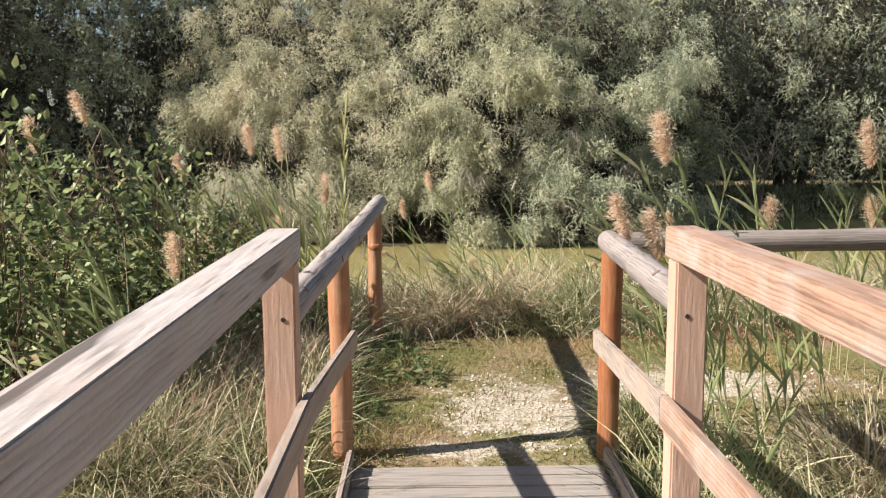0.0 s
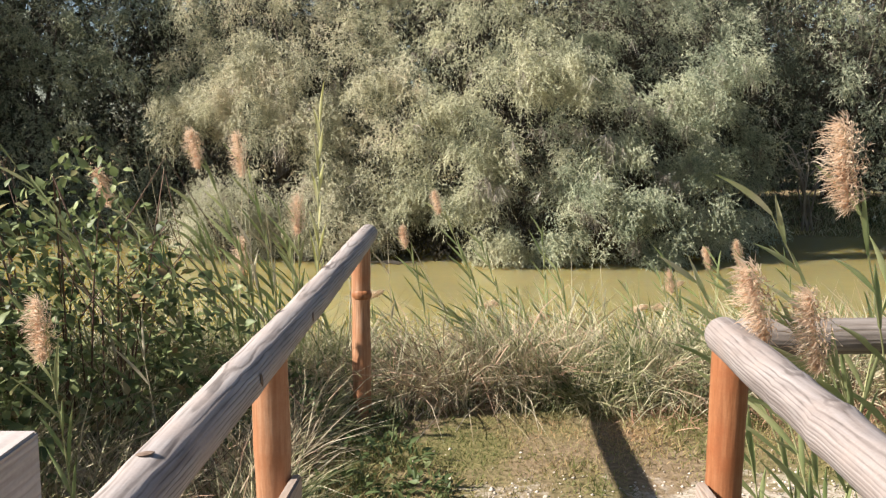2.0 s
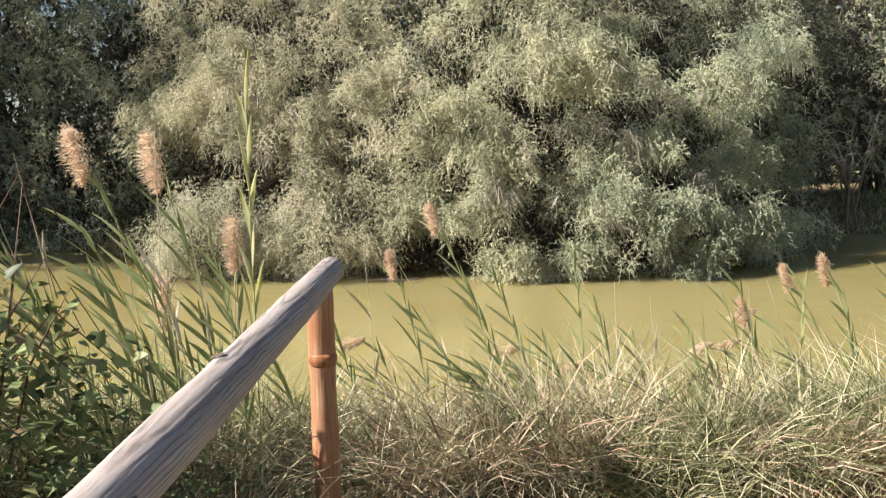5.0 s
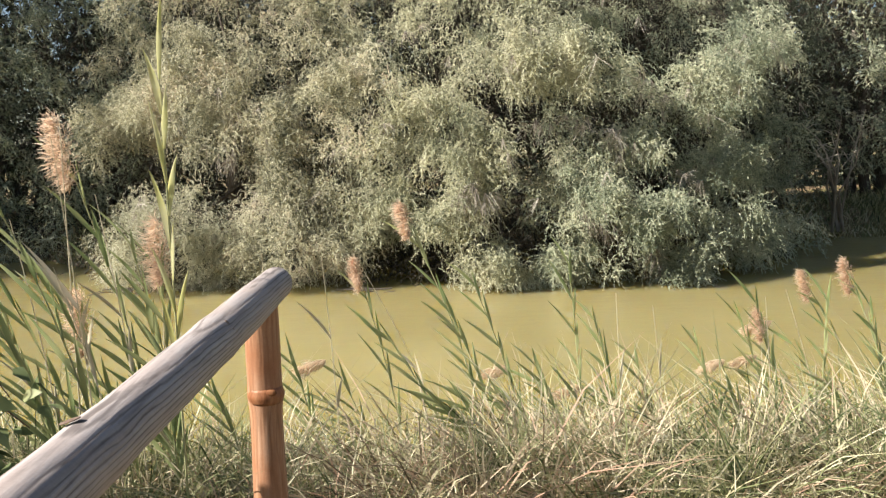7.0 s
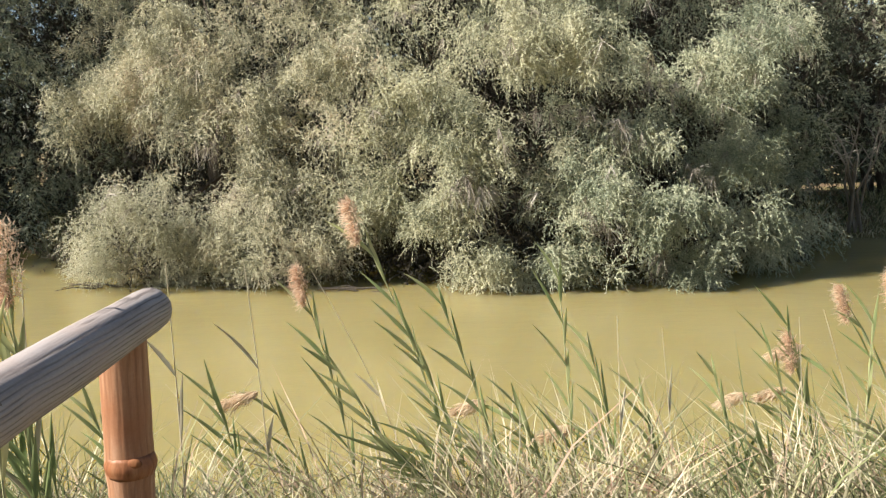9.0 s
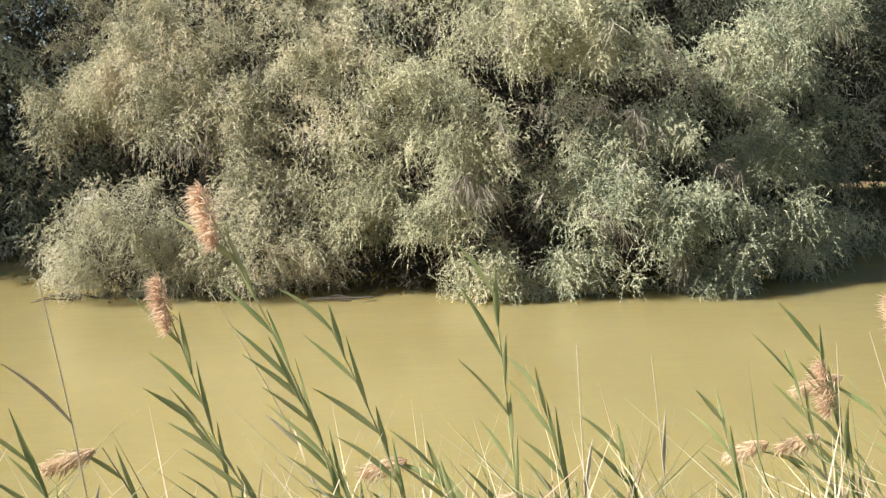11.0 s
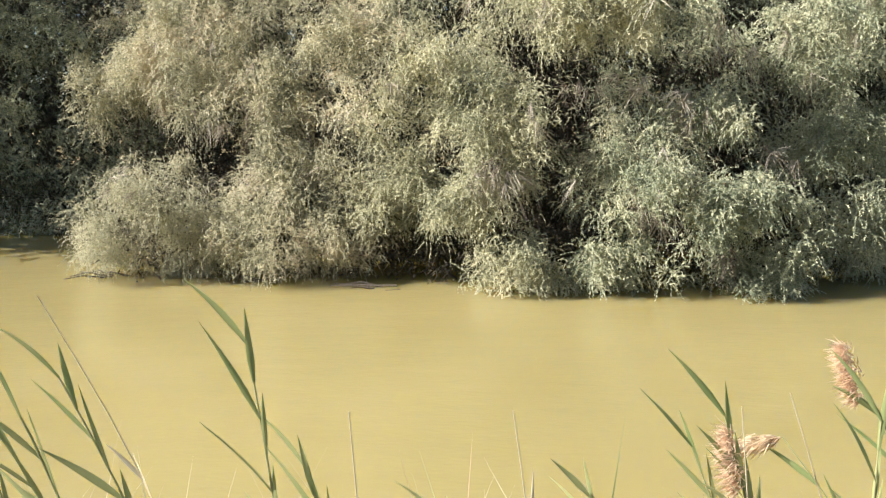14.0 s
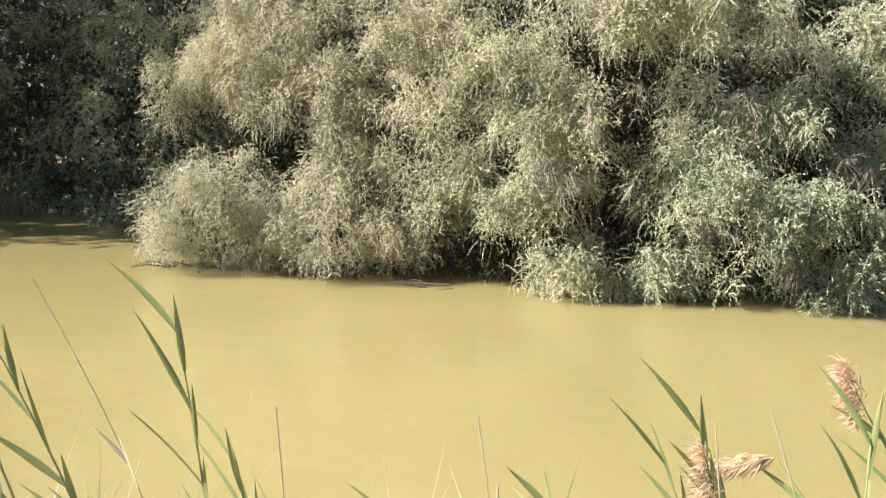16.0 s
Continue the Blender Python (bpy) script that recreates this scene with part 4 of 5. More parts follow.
def near_grass():
    v, t = grass_field(120000, (-0.8, 3.0), (3.9, 6.9), lambda x, y: path_mask(x, y) * (1 - 0.8 * gravel_mask(x, y)) * np.clip(0.75 + 0.7 * wavy(x * 2.1, y * 2.1, 9.0), 0.12, 1),
                       lambda x, y: 0.055 + 0.05 * np.clip(wavy(x * 1.2, y * 1.2, 3.0), 0, 1) + 0.06 * smoothstep(0.1, -0.5, x), 0.55, 0.006, segments=2)
    tagged(put("path_grass", mesh_tris("path_grass", v, t), grass_lawn), "short sparse half-dry grass on the path", "grass", kind="stuff")
    # overgrown sides and the bank
    v, t = grass_field(46000, (-4.6, -0.3), (-0.8, 7.2), lambda x, y: (1 - path_mask(x, y)) * (1 - under_bridge(x, y)) * smoothstep(-5.0, -2.0, x) * smoothstep(-0.6, 1.5, y + 0.5 * wavy(x, y, 1.7)),
                       lambda x, y: 0.42 + 0.14 * wavy(x, y, 6.0) + 0.25 * smoothstep(-0.9, -1.8, x), 0.45, 0.0085, (0.12, 0, 0), droop=0.7)
    tagged(put("side_grass", mesh_tris("side_grass", v, t), grass_deep), "rank tangled grass beside the railing", "grass", kind="stuff")
    v, t = grass_field(30000, (-2.6, -0.5), (1.0, 6.9), lambda x, y: np.clip(0.3 + 0.8 * wavy(x * 2.2, y * 2.2, 4.4), 0, 1),
                       lambda x, y: 0.62 + 0.2 * wavy(x, y, 6.0), 0.4, 0.006, (0.1, 0, 0), droop=0.6)
    tagged(put("dry_side_grass", mesh_tris("dry_side_grass", v, t), grass_dry), "tall dry straw stalks among the rank grass", "grass", kind="stuff")
    v, t = grass_field(36000, (1.0, 6.2), (-0.8, 5.0), lambda x, y: (1 - path_mask(x, y)) * smoothstep(6.2, 3.6, x) * smoothstep(-0.6, 1.5, y + 0.5 * wavy(x, y, 1.7)) * (1 - under_bridge(x, y)) * (1 - 0.8 * smoothstep(4.1, 4.5, y) * smoothstep(2.8, 2.3, x)),
                       lambda x, y: 0.46 + 0.14 * wavy(x, y, 6.0) - 0.12 * smoothstep(3.6, 4.3, y), 0.5, 0.0085, (-0.12, 0, 0), droop=0.7)
    tagged(put("side_grass", mesh_tris("side_grass", v, t), grass_deep), "long green and straw grass by the log rail", "grass", kind="stuff")
    v, t = grass_field(78000, (-4.0, 6.0), (6.45, 8.35), lambda x, y: (1 - 0.95 * path_mask(x, y)) * np.clip(0.55 + 0.9 * wavy(x * 3.1, y * 3.1, 8.0), 0.1, 1),
                       lambda x, y: (0.66 + 0.28 * wavy(x * 2.0, y * 1.5, 2.0) + 0.10 * smoothstep(0.7, 1.2, x)) * (0.3 + 0.7 * smoothstep(6.5, 7.0, y)) * (1 - 0.42 * smoothstep(7.35, 7.7, y)), 0.34, 0.007, (-0.1, -0.12, 0), droop=0.6)
    tagged(put("bank_grass", mesh_tris("bank_grass", v, t), grass_bank), "dense straw and green grass along the canal bank", "grass", kind="stuff")
    v, t = grass_field(4200, (-1.4, 5.0), (6.95, 7.9), lambda x, y: np.clip(0.25 + 0.9 * wavy(x * 1.7, y * 1.2, 5.5), 0.03, 1),
                       lambda x, y: 0.58 + 0.14 * wavy(x * 2.3, y, 1.0), 0.34, 0.0075, (-0.2, -0.05, 0), droop=0.5)
    tagged(put("reed_grass", mesh_tris("reed_grass", v, t), reed_leaf), "loose stand of pale green reed grass on the bank", "grass", kind="stuff")
    v, t = grass_field(15000, (0.9, 4.2), (6.1, 7.3), lambda x, y: smoothstep(6.2, 6.6, y) * smoothstep(1.0, 1.6, x) * 0.9,
                       lambda x, y: 0.17 + 0.05 * wavy(x * 1.4, y, 2.0), 0.8, 0.006, droop=0.7)
    tagged(put("dry_litter", mesh_tris("dry_litter", v, t), litter_red), "reddish dry grass litter at the bank foot", "grass", kind="stuff")
    # far bank fringe
    v, t = grass_field(26000, (4.2, 15.0), (16.2, 19.6), lambda x, y: (ground_z(x, y) > -0.33).astype(float),
                       lambda x, y: 0.45 + 0.2 * wavy(x * 0.8, y, 3.0), 0.35, 0.016, segments=2, droop=0.9)
    tagged(put("far_grass", mesh_tris("far_grass", v, t), grass_deep), "long grass hanging over the far bank in shade", "grass", kind="stuff")
    v, t = grass_field(14000, (-16.0, -4.0), (17.5, 21.5), lambda x, y: (ground_z(x, y) > -0.33).astype(float),
                       lambda x, y: 0.5 + 0.2 * wavy(x * 0.8, y, 3.0), 0.35, 0.018, segments=2, droop=0.9)
    tagged(put("far_grass", mesh_tris("far_grass", v, t), grass_deep), "long grass hanging over the far bank in shade", "grass", kind="stuff")


near_grass()

TUFTS = [
    (0.25, 7.05, 0.52, 0.26, "dry"), (0.62, 7.1, 0.48, 0.24, "dry"), (-0.1, 7.0, 0.42, 0.22, "bank"), (0.95, 6.95, 0.36, 0.16, "green"),
    (1.35, 7.15, 0.52, 0.24, "bank"), (1.75, 7.05, 0.5, 0.22, "bank"), (2.15, 7.1, 0.5, 0.24, "dry"), (2.6, 7.0, 0.55, 0.24, "bank"),
    (3.1, 7.1, 0.55, 0.26, "bank"), (3.7, 7.0, 0.5, 0.24, "dry"), (-0.55, 7.1, 0.5, 0.22, "bank"), (-0.95, 6.9, 0.5, 0.24, "green"),
    (-0.75, 6.3, 0.45, 0.2, "green"), (-0.85, 5.6, 0.5, 0.22, "dry"), (-0.7, 4.9, 0.45, 0.2, "green"), (-1.2, 5.2, 0.55, 0.24, "dry"),
    (-0.75, 4.2, 0.5, 0.2, "green"), (-0.85, 3.3, 0.6, 0.24, "dry"), (-1.3, 4.0, 0.6, 0.24, "green"), (-1.1, 2.6, 0.6, 0.24, "green"),
    (-1.6, 3.1, 0.6, 0.26, "dry"), (-0.5, 3.75, 0.3, 0.1, "green"), (1.35, 3.5, 0.55, 0.2, "green"), (1.5, 2.8, 0.6, 0.22, "dry"),
    (1.9, 3.4, 0.65, 0.24, "green"), (2.3, 4.0, 0.6, 0.24, "dry"), (1.25, 4.4, 0.35, 0.14, "green"), (1.1, 3.75, 0.28, 0.09, "green"),
    (2.0, 2.6, 0.65, 0.24, "green"), (2.9, 3.6, 0.65, 0.26, "green"), (1.15, 6.75, 0.3, 0.14, "green"), (0.45, 7.5, 0.45, 0.24, "bank"),
    (1.1, 7.5, 0.42, 0.22, "bank"), (1.6, 7.6, 0.42, 0.24, "green"), (2.4, 7.6, 0.45, 0.24, "bank"), (-0.3, 7.55, 0.45, 0.22, "green"),
    (3.3, 7.7, 0.45, 0.24, "bank"), (4.3, 7.2, 0.55, 0.26, "bank"), (-1.5, 7.2, 0.55, 0.26, "green"), (-2.1, 7.1, 0.6, 0.26, "bank"),
]


def grass_tuft(x, y, h, r, kind):
    mat, words = {"dry": (grass_dry, "arching dry straw grass tussock on the bank"), "bank": (grass_bank, "straw and green grass tussock on the bank"),
                  "green": (grass_deep, "fresh green grass tussock beside the path")}[kind]
    v, t = tuft_arrays(x, y, 620, h * (1.25 if y > 7.4 else 1.7 if y > 6.8 else 1.2), r * 1.15, 0.6, 0.007, (-0.12 if y > 6.8 else 0.0, -0.05, 0), 0.85)
    o = np.array([x, y, float(ground_z(x, y))])
    ob = put("grass_tussock", mesh_tris("grass_tussock", v - o, t), mat)
    ob.location = o
    tagged(ob, words, "grass", "grass tussocks")


for row in TUFTS:
    grass_tuft(*row)


def leaf_shape(length, width):
    """A pointed leaf of eight triangles, folded along its rib."""
    s = np.array([0.0, 0.3, 0.65, 1.0])
    w = np.array([0.1, 1.0, 0.7, 0.0]) * width / 2
    rib = np.stack([np.zeros(4), s * length, -0.25 * length * s * s], 1)
    left = rib + np.stack([-w, np.zeros(4), 0.25 * w], 1)
    right = rib + np.stack([w, np.zeros(4), 0.25 * w], 1)
    v = np.concatenate([rib, left[:3], right[:3]])
    t = [(0, 1, 4), (1, 5, 4), (1, 2, 5), (2, 6, 5), (2, 3, 6), (0, 7, 1), (1, 7, 8), (1, 8, 2), (2, 8, 9), (2, 9, 3)]
    return v, np.array(t)


def scatter_leaves(p, out, size, wide=0.55):
    n = len(p)
    lv, lt = leaf_shape(1.0, wide)
    y = unit(out + RNG.normal(size=(n, 3)) * 0.7)
    x = unit(np.cross(y, np.array([0, 0, 1.0]) + RNG.normal(size=(n, 3)) * 0.5))
    z = np.cross(x, y)
    sz = size * RNG.uniform(0.5, 1.25, n)
    v = p[:, None] + (lv[None, :, 0:1] * x[:, None] + lv[None, :, 1:2] * y[:, None] + lv[None, :, 2:3] * z[:, None]) * sz[:, None, None]
    t = (np.arange(n) * len(lv))[:, None, None] + lt[None]
    return v.reshape(-1, 3), t.reshape(-1, 3)


def bramble(cx, cy, rx, ry, h, leaves, size, label, mat, seed, canes=14):
    rng = np.random.default_rng(seed)
    z0 = float(ground_z(cx, cy))
    bush = empty("bramble_bush", (cx, cy, z0), label, "shrub", "brambles beside the bridge")
    for i in range(canes):
        bm = bmesh.new()
        a = rng.uniform(0, 2 * math.pi)
        r1, r2 = rng.uniform(0.2, 0.6), rng.uniform(0.7, 1.15)
        hh = h * rng.uniform(0.7, 1.15)
        pts = [(0.3 * rx * math.cos(a), 0.3 * ry * math.sin(a), -0.05), (rx * r1 * math.cos(a), ry * r1 * math.sin(a), hh * 0.75),
               (rx * (r1 + r2) / 2 * math.cos(a), ry * (r1 + r2) / 2 * math.sin(a), hh), (rx * r2 * math.cos(a + 0.2), ry * r2 * math.sin(a + 0.2), hh * 0.72)]
        tube(bm, [Vector(p) for p in pts], [0.006, 0.005, 0.004, 0.002], 5)
        part("cane", bm, bramble_cane, bush)
    d = rng.normal(size=(leaves, 3))
    d[:, 2] = np.abs(d[:, 2])
    d = unit(d)
    lump = 1 + 0.22 * np.sin(6 * d[:, 0] + seed) * np.sin(5 * d[:, 1] + 2 * seed) + 0.15 * np.sin(13 * d[:, 2] + 9 * d[:, 0])
    r = rng.uniform(0.3, 1.0, leaves) ** 0.45 * lump
    p = d * r[:, None] * np.array([rx, ry, h])
    v, t = scatter_leaves(p, d + np.array([0, -0.2, -0.2]), size)
    put("foliage", mesh_tris("foliage", v, t), mat, bush)
    return bush


bramble(-2.5, 5.2, 1.05, 0.9, 1.62, 5200, 0.075, "leafy green bramble bush in sun beside the bridge", bramble_leaf, 1, 24)
bramble(-2.25, 4.7, 0.45, 0.5, 0.85, 1300, 0.06, "leafy bramble bush over tangled grass", bramble_leaf, 2, 16)
bramble(-4.0, 4.2, 1.0, 1.0, 1.25, 4200, 0.08, "dense green bramble bush", bramble_leaf, 3, 20)
bramble(-3.5, 6.4, 1.2, 0.9, 1.7, 4000, 0.075, "tall bramble bush near the water", bramble_leaf, 4, 22)
bramble(-1.85, 6.2, 0.85, 0.65, 1.42, 3200, 0.072, "bramble with long arching canes among reeds", bramble_leaf, 5, 26)
bramble(-2.4, 3.2, 0.6, 0.7, 0.9, 1600, 0.06, "low bramble in rank grass", bramble_leaf, 6)
bramble(-5.3, 5.5, 1.3, 1.3, 1.5, 3000, 0.09, "dense green bramble bush", bramble_leaf, 7, 10)
bramble(-0.8, 6.1, 0.4, 0.4, 0.5, 800, 0.05, "small bramble shoot at the foot of the post", herb_leaf, 8, 6)


def herb(x, y, r, h, n, seed):
    rng = np.random.default_rng(seed)
    a, q = rng.uniform(0, 2 * math.pi, n), r * np.sqrt(rng.uniform(0, 1, n))
    p = np.stack([q * np.cos(a), q * np.sin(a), rng.uniform(0.0, h, n) * (1 - 0.6 * q / r)], 1)
    v, t = scatter_leaves(p, np.stack([np.cos(a), np.sin(a), np.full(n, 0.5)], 1), 0.06, 0.35)
    ob = put("herb_plant", mesh_tris("herb_plant", v, t), herb_leaf)
    ob.location = (x, y, float(ground_z(x, y)))
    tagged(ob, "dark green broad-leaved weeds at the path's edge", "plant", "weeds by the path")


for i, (x, y, r, h) in enumerate(((-0.12, 5.75, 0.26, 0.14), (-0.3, 5.3, 0.22, 0.15), (0.1, 5.4, 0.16, 0.10), (-0.25, 6.2, 0.25, 0.16), (-0.32, 4.75, 0.16, 0.12))):
    herb(x, y, r, h, 130, 70 + i)

# tops and feet of the reeds; P bears a plume, D a drooping one, L is leafy, S is a bare dry stem, H has yellow-striped leaves
REEDS = [
    # leaning reeds on the bank's edge
    ((0.83, 7.5, 1.08), (0.91, 7.55, 0), "L"), ((0.40, 7.5, 0.99), (0.68, 7.6, 0), "L"), ((0.12, 7.5, 1.22), (0.50, 7.6, 0), "P"), ((-0.11, 7.8, 0.95), (0.12, 7.9, 0), "P"),
    ((0.30, 7.45, 0.86), (0.55, 7.55, 0), "L"), ((0.02, 7.55, 0.72), (0.36, 7.6, 0), "L"), ((1.33, 8.0, 0.66), (1.42, 8.05, 0), "S"), ((-0.13, 8.3, 0.88), (0.38, 8.35, 0), "S"),
    ((0.93, 7.5, 0.80), (1.09, 7.5, 0), "L"), ((1.04, 7.5, 0.82), (1.07, 7.52, 0), "S"), ((0.66, 7.45, 0.60), (0.86, 7.5, 0), "L"), ((1.82, 8.0, 0.78), (2.02, 8.0, 0), "L"),
    ((1.74, 8.0, 0.69), (2.0, 8.05, 0), "L"), ((1.87, 7.95, 0.70), (1.94, 8.0, 0), "S"), ((2.05, 8.3, 0.50), (2.5, 8.15, 0), "D"), ((1.74, 8.05, 0.37), (2.25, 8.0, 0), "D"),
    ((1.90, 8.05, 0.39), (2.32, 8.05, 0), "D"), ((0.62, 7.7, 0.47), (1.02, 7.6, 0), "D"), ((0.95, 7.65, 0.38), (1.22, 7.6, 0), "D"), ((2.47, 8.4, 0.78), (2.75, 8.2, 0), "P"),
    ((2.20, 8.3, 0.74), (2.62, 8.2, 0), "P"), ((1.85, 8.0, 0.60), (2.06, 8.0, 0), "P"), ((1.99, 8.0, 0.72), (2.22, 8.0, 0), "S"), ((2.20, 8.0, 0.78), (2.18, 8.02, 0), "L"),
    ((2.45, 8.1, 0.72), (2.6, 8.1, 0), "L"), ((2.75, 8.2, 0.80), (2.95, 8.2, 0), "L"), ((-0.22, 7.6, 0.55), (0.0, 7.65, 0), "D"), ((-0.38, 7.5, 0.62), (-0.25, 7.55, 0), "L"),
    ((-0.42, 7.2, 1.08), (-0.46, 7.4, 0), "S"), ((-0.2, 7.3, 1.05), (-0.17, 7.45, 0), "S"), ((1.18, 7.8, 0.52), (1.34, 7.8, 0), "L"), ((1.5, 7.9, 0.58), (1.66, 7.9, 0), "L"),
    # tall stand beyond the end of the rail
    ((-1.06, 6.88, 1.60), (-0.86, 7.2, 0), "P"), ((-0.46, 6.15, 1.68), (-0.52, 6.35, 0), "H"), ((-0.67, 6.7, 1.24), (-0.70, 6.85, 0), "P"), ((-1.22, 6.5, 1.62), (-0.88, 6.8, 0), "P"),
    ((-1.74, 6.5, 1.40), (-1.2, 6.8, 0), "P"), ((-1.0, 6.8, 1.62), (-1.12, 7.05, 0), "S"), ((-1.08, 7.0, 0.96), (-1.06, 7.16, 0), "P"), ((-1.55, 6.7, 1.55), (-1.5, 7.0, 0), "S"),
    ((-0.95, 6.6, 1.55), (-0.97, 6.85, 0), "S"), ((-1.35, 6.75, 1.35), (-1.0, 6.95, 0), "L"), ((-1.15, 6.8, 1.2), (-0.85, 7.0, 0), "L"), ((-1.6, 6.6, 1.25), (-1.25, 6.8, 0), "L"),
    ((-1.55, 6.4, 1.5), (-1.3, 6.6, 0), "S"), ((-0.9, 6.8, 1.35), (-0.85, 7.0, 0), "S"), ((-1.15, 6.7, 1.28), (-1.1, 6.9, 0), "S"), ((-0.72, 6.9, 1.12), (-0.78, 7.0, 0), "S"),
    ((-0.85, 6.9, 1.3), (-0.7, 7.05, 0), "L"), ((-1.25, 6.6, 1.15), (-1.0, 6.8, 0), "L"), ((-1.75, 6.0, 1.2), (-1.5, 6.2, 0), "S"), ((-1.3, 5.6, 0.95), (-1.2, 5.75, 0), "S"),
    # among the brambles
    ((-2.23, 5.9, 1.83), (-1.44, 6.4, 0), "P"), ((-2.41, 5.6, 1.66), (-2.23, 6.0, 0), "P"), ((-1.27, 4.7, 1.01), (-1.25, 4.88, 0), "P"), ((-1.5, 4.6, 1.03), (-1.52, 4.67, 0), "S"),
    # by the corner post
    ((1.11, 3.7, 1.63), (1.71, 4.41, 0), "P"), ((0.96, 3.85, 1.27), (1.72, 4.35, 0), "P"), ((1.12, 3.85, 1.2), (1.62, 4.33, 0), "P"), ((2.46, 4.6, 1.6), (2.86, 4.8, 0), "P"),
    ((2.71, 5.0, 1.17), (3.12, 5.18, 0), "P"), ((1.65, 4.4, 1.47), (1.58, 4.59, 0), "L"), ((1.8, 4.5, 1.47), (2.01, 4.69, 0), "L"), ((1.96, 4.6, 1.19), (1.85, 4.7, 0), "P"),
    ((1.09, 4.2, 1.55), (1.74, 4.6, 0), "L"), ((2.75, 5.5, 1.08), (2.84, 5.58, 0), "L"),
]


def plume_arrays(tip, back, length, seed, full=0.15):
    """A soft feathery head: many fine tufts round a nodding axis. tip: its end; back: the way down the axis."""
    rng = np.random.default_rng(seed)
    n = int(5600 * length)
    s = rng.uniform(0, 1, n)
    p = tip + back * (s * length)[:, None]
    rad = length * full * np.sin(np.clip(s * 0.9 + 0.1, 0, 1) * math.pi) ** 0.8
    side = unit(rng.normal(size=(n, 3)))
    p = p + side * (rad * rng.uniform(0, 1, n))[:, None]
    d = unit(-back * 0.6 + side * 0.5 + np.array([-0.35, 0, -0.3]) + rng.normal(size=(n, 3)) * 0.2)
    return blade_arrays(p, d, rng.uniform(0.014, 0.036, n), np.full(n, 0.003), rng.normal(size=(n, 3)) * 0.2 + np.array([-0.1, 0, -0.3]), 2)


def reed_blade(p, d, length, width, bend, turn):
    """One long pointed leaf, widest a third of the way along, folded along its rib."""
    face = unit(np.array([turn, -1.0, 0.35]))
    side = unit(np.cross(d, face))
    fold = np.cross(side, d) * width * 0.18
    rows, n = [], 7
    for i in range(n):
        f = i / n
        c = p + d * (length * f) + bend * (length * f * f)
        w = width * 0.5 * (0.45 + 0.55 * min(1.0, f / 0.3)) * (1 - max(0.0, (f - 0.3) / 0.7) ** 1.6)
        rows += [c - side * w, c + fold, c + side * w]
    rows.append(p + d * length + bend * length)
    t = []
    for i in range(n - 1):
        for k in (0, 1):
            a = 3 * i + k
            t += [(a, a + 1, a + 4), (a, a + 4, a + 3)]
    e = 3 * n
    t += [(e - 3, e - 2, e), (e - 2, e - 1, e)]
    return np.array(rows), np.array(t)


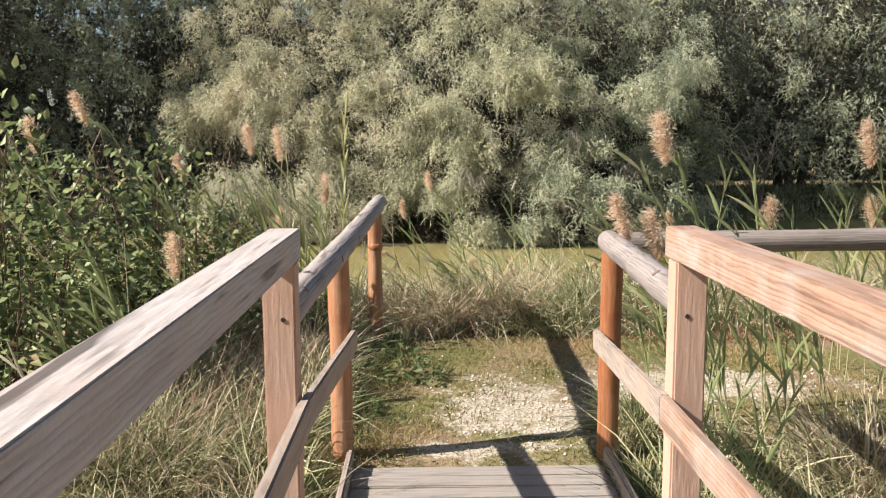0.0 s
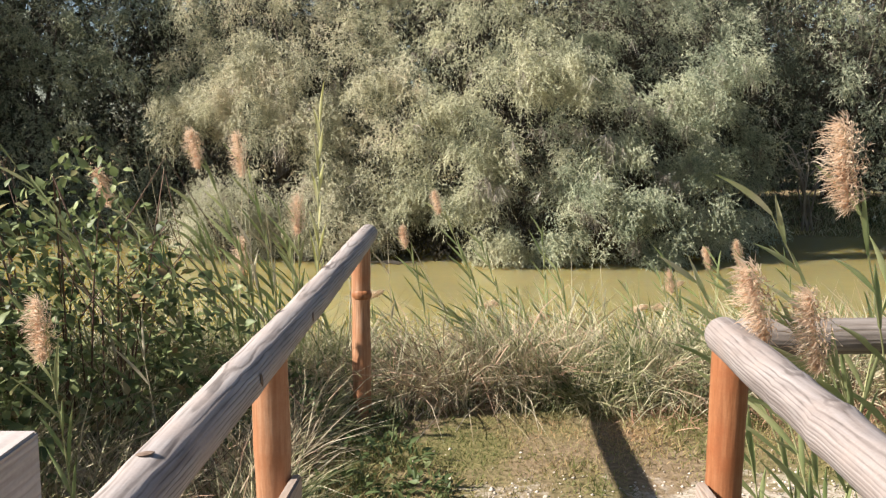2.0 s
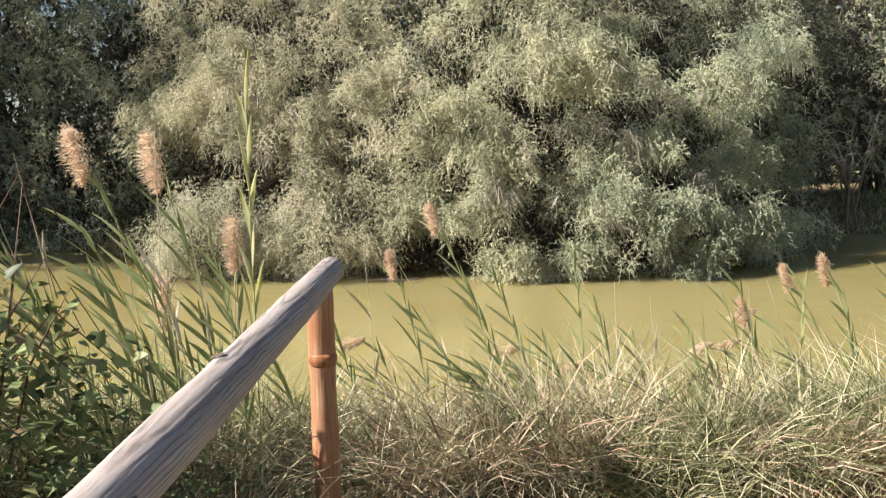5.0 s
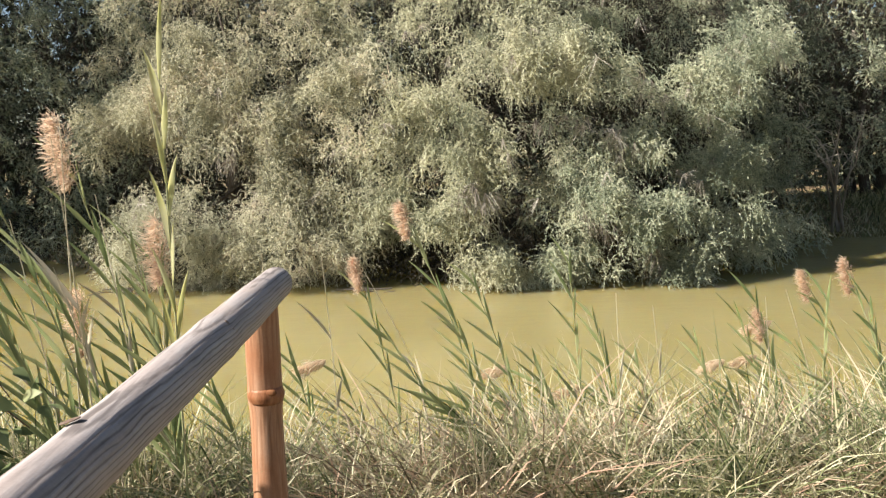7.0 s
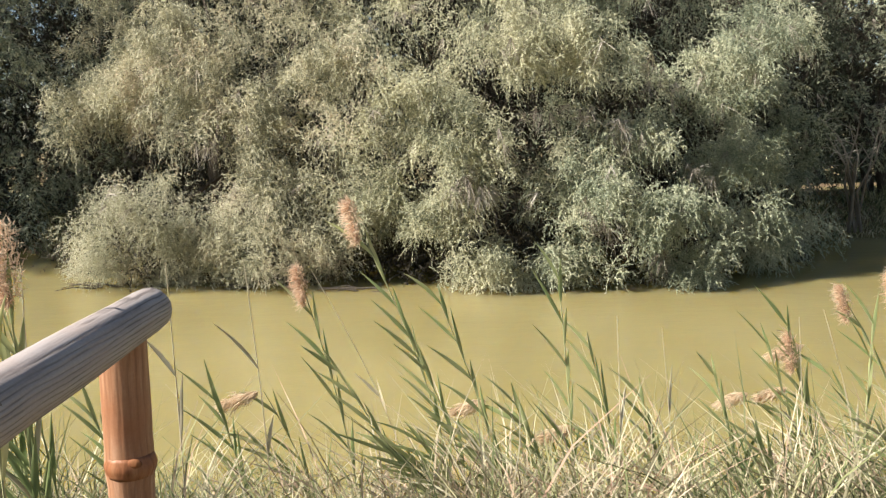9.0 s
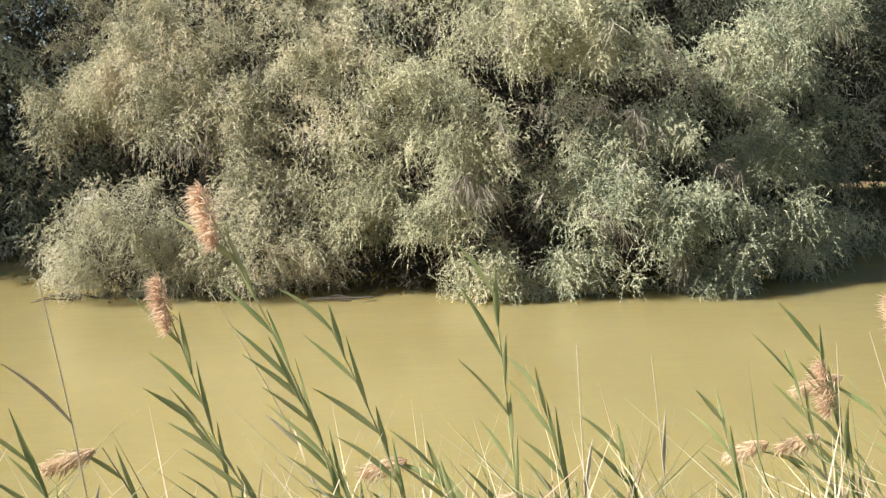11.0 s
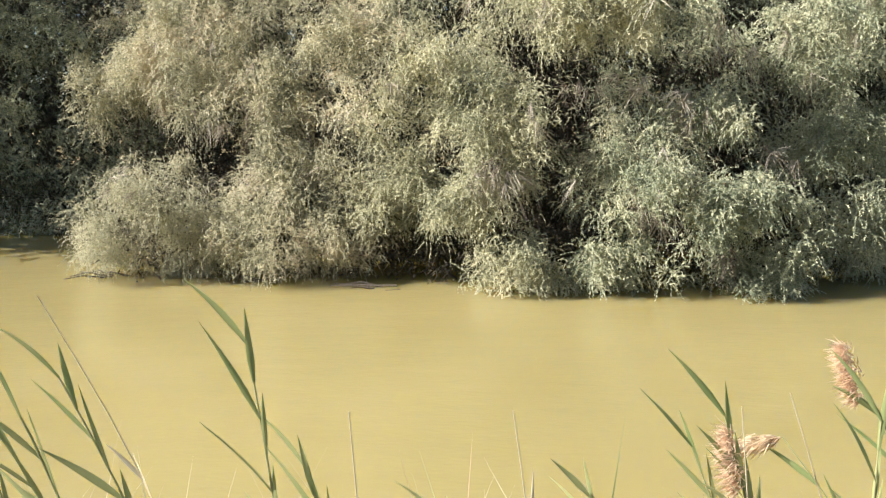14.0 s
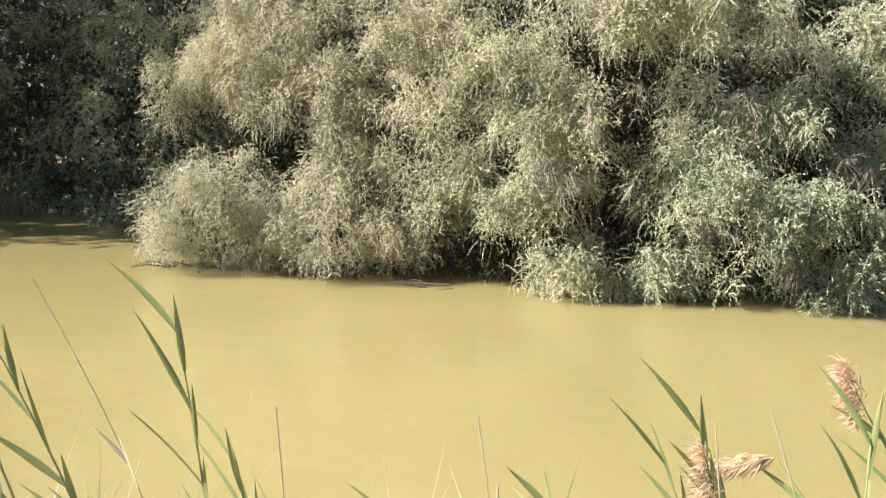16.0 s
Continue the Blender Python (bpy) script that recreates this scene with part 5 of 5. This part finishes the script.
def reed(top, foot, kind, seed):
    rng = np.random.default_rng(900 + seed)
    foot = np.array(foot, dtype=float)
    foot[2] = float(ground_z(foot[0], foot[1])) - 0.02
    top = (np.array(top) - foot) * (0.9 if kind == "L" else 1.0)
    words = {"P": "common reed with a pinkish-brown feathery plume", "D": "common reed bent under a drooping pale tan plume", "L": "leafy green common reed without a plume", "S": "bare straw-coloured dry reed stem", "H": "tall reed with yellow-striped upright leaves"}[kind]
    plant = empty("common_reed", foot, words, "reed", "reeds along the bank")
    n = 9
    sag = np.array([top[0], top[1], 0]) * 0.18
    curve = [top * t + np.array([0, 0, 1.0]) * 0.25 * np.linalg.norm(sag) * math.sin(math.pi * t) - sag * math.sin(math.pi * t) for t in np.linspace(0, 1, n)]
    bm = bmesh.new()
    r0 = 0.0045 if kind != "S" else 0.0035
    tube(bm, [Vector(c) for c in curve], list(np.linspace(r0, r0 * 0.4, n)), 6)
    part("stem", bm, reed_stem if kind != "S" else reed_straw, plant)
    axis = unit(curve[-1] - curve[-3])
    if kind == "D":
        way = unit(np.array([top[0], 0.3 * top[1], 0.0])) * 0.9 + np.array([0, 0, -0.3])
        v, t = plume_arrays(curve[-1] + way * 0.17, -unit(way), rng.uniform(0.12, 0.17), seed, 0.2)
        put("plume", mesh_tris("plume", v, t), plume_tan, plant, "drooping pale tan seed head")
    if kind == "P":
        axis = unit(axis * 0.55 + np.array([0, 0, 0.45]))
        v, t = plume_arrays(curve[-1] + axis * 0.02, -axis, (rng.uniform(0.2, 0.26) if foot[1] < 7.58 else rng.uniform(0.15, 0.19)), seed, 0.27 if foot[1] < 7.3 else 0.21)
        put("plume", mesh_tris("plume", v, t), plume_fluff, plant, "feathery brown seed head")
    stout = 1.45 if kind == "H" or foot[0] < -0.7 or foot[1] > 4.2 and foot[1] < 6.9 else 1.0
    count = {"P": 10, "D": 6, "L": 12, "S": 2, "H": 11}[kind]
    for i in range(count):
        f = (0.25 + 0.62 * i / max(1, count - 1)) if kind != "S" else rng.uniform(0.3, 0.7)
        if kind == "H":
            f = 0.45 + 0.55 * i / (count - 1)
        if kind == "L":
            f = 0.25 + 0.75 * i / (count - 1)
        k = f * (n - 1)
        j = min(int(k), n - 2)
        p = curve[j] + (curve[j + 1] - curve[j]) * (k - j)
        ax = unit(curve[j + 1] - curve[j])
        if i % 2:
            out, open_by = np.array([-1.0, rng.normal() * 0.35, 0.0]), rng.uniform(0.42, 0.68) if kind != "H" else rng.uniform(0.05, 0.2)
        else:
            out, open_by = np.array([1.0, rng.normal() * 0.5, 0.0]), rng.uniform(0.05, 0.2)
        d = unit(ax * (0.95 + 0.4 * f) + out * open_by)
        length = rng.uniform(0.17, 0.29) * (1.15 - 0.35 * f) * (0.6 + 0.4 * stout)
        v, t = reed_blade(p, d, length, rng.uniform(0.012, 0.018) * (0.5 + 0.5 * stout), out * 0.06 + np.array([-0.03, 0, -rng.uniform(0.0, 0.22)]), rng.normal() * 0.5)
        put("leaf", mesh_tris("leaf", v, t), {"S": reed_straw, "H": reed_striped}.get(kind, reed_leaf), plant)


for i, row in enumerate(REEDS):
    reed(*row, i)


def reed_stand(n, xr, yr, height, lean, seed, kinds="LLLS"):
    """More reeds of a stand, spread over a strip of the bank."""
    rng = random.Random(seed)
    for i in range(n):
        x, y, h = rng.uniform(*xr), rng.uniform(*yr), rng.uniform(*height)
        reed((x + lean * h + rng.gauss(0, 0.10), y - 0.15 + rng.gauss(0, 0.08), h), (x, y, 0), kinds[i % len(kinds)], 200 + seed * 40 + i)


reed_stand(10, (-1.8, -0.5), (6.7, 7.3), (0.6, 1.15), -0.15, 1)
reed_stand(8, (-2.6, -1.2), (5.4, 6.6), (1.1, 1.6), -0.3, 2)
reed_stand(8, (-2.0, -1.0), (4.2, 5.2), (0.6, 1.05), -0.2, 8)
reed_stand(10, (1.35, 2.3), (4.25, 4.8), (0.8, 1.35), -0.3, 3, "LLL")
reed_stand(4, (1.2, 1.75), (3.35, 3.95), (0.6, 0.98), 0.15, 7, "LLL")
reed_stand(10, (2.3, 3.6), (4.5, 5.6), (0.8, 1.35), -0.1, 4)
reed_stand(12, (1.3, 3.9), (7.4, 7.8), (0.25, 0.5), -0.4, 5)
reed_stand(9, (-0.3, 1.0), (7.3, 7.7), (0.25, 0.5), -0.5, 6)


def gravel():
    n = 3000
    x, y = RNG.uniform(-0.1, 2.9, n), RNG.uniform(3.98, 6.0, n)
    k = RNG.uniform(size=n) < (0.08 + 0.92 * gravel_mask(x, y)) * path_mask(x, y)
    x, y = x[k], y[k]
    n = len(x)
    size = RNG.uniform(0.004, 0.011, n) * np.where(RNG.uniform(size=n) < 0.05, 1.9, 1.0)
    octa = np.array([(1, 0, 0), (0, 1, 0), (-1, 0, 0), (0, -1, 0), (0, 0, 0.7), (0, 0, -0.7)])
    turn = RNG.uniform(0, 6.28, n)
    v = octa[None] * size[:, None, None] * RNG.uniform(0.7, 1.3, (n, 6, 1))
    c, s = np.cos(turn)[:, None], np.sin(turn)[:, None]
    v = np.stack([v[..., 0] * c - v[..., 1] * s, v[..., 0] * s + v[..., 1] * c, v[..., 2]], -1) + np.stack([x, y, ground_z(x, y) + 0.002], 1)[:, None]
    f = np.array([(0, 1, 4), (1, 2, 4), (2, 3, 4), (3, 0, 4), (1, 0, 5), (2, 1, 5), (3, 2, 5), (0, 3, 5)])
    t = (np.arange(n) * 6)[:, None, None] + f[None]
    ob = put("gravel", mesh_tris("gravel", v.reshape(-1, 3), t.reshape(-1, 3)), pebble)
    tagged(ob, "pale crushed limestone gravel scattered on the path", "gravel", kind="stuff")


gravel()
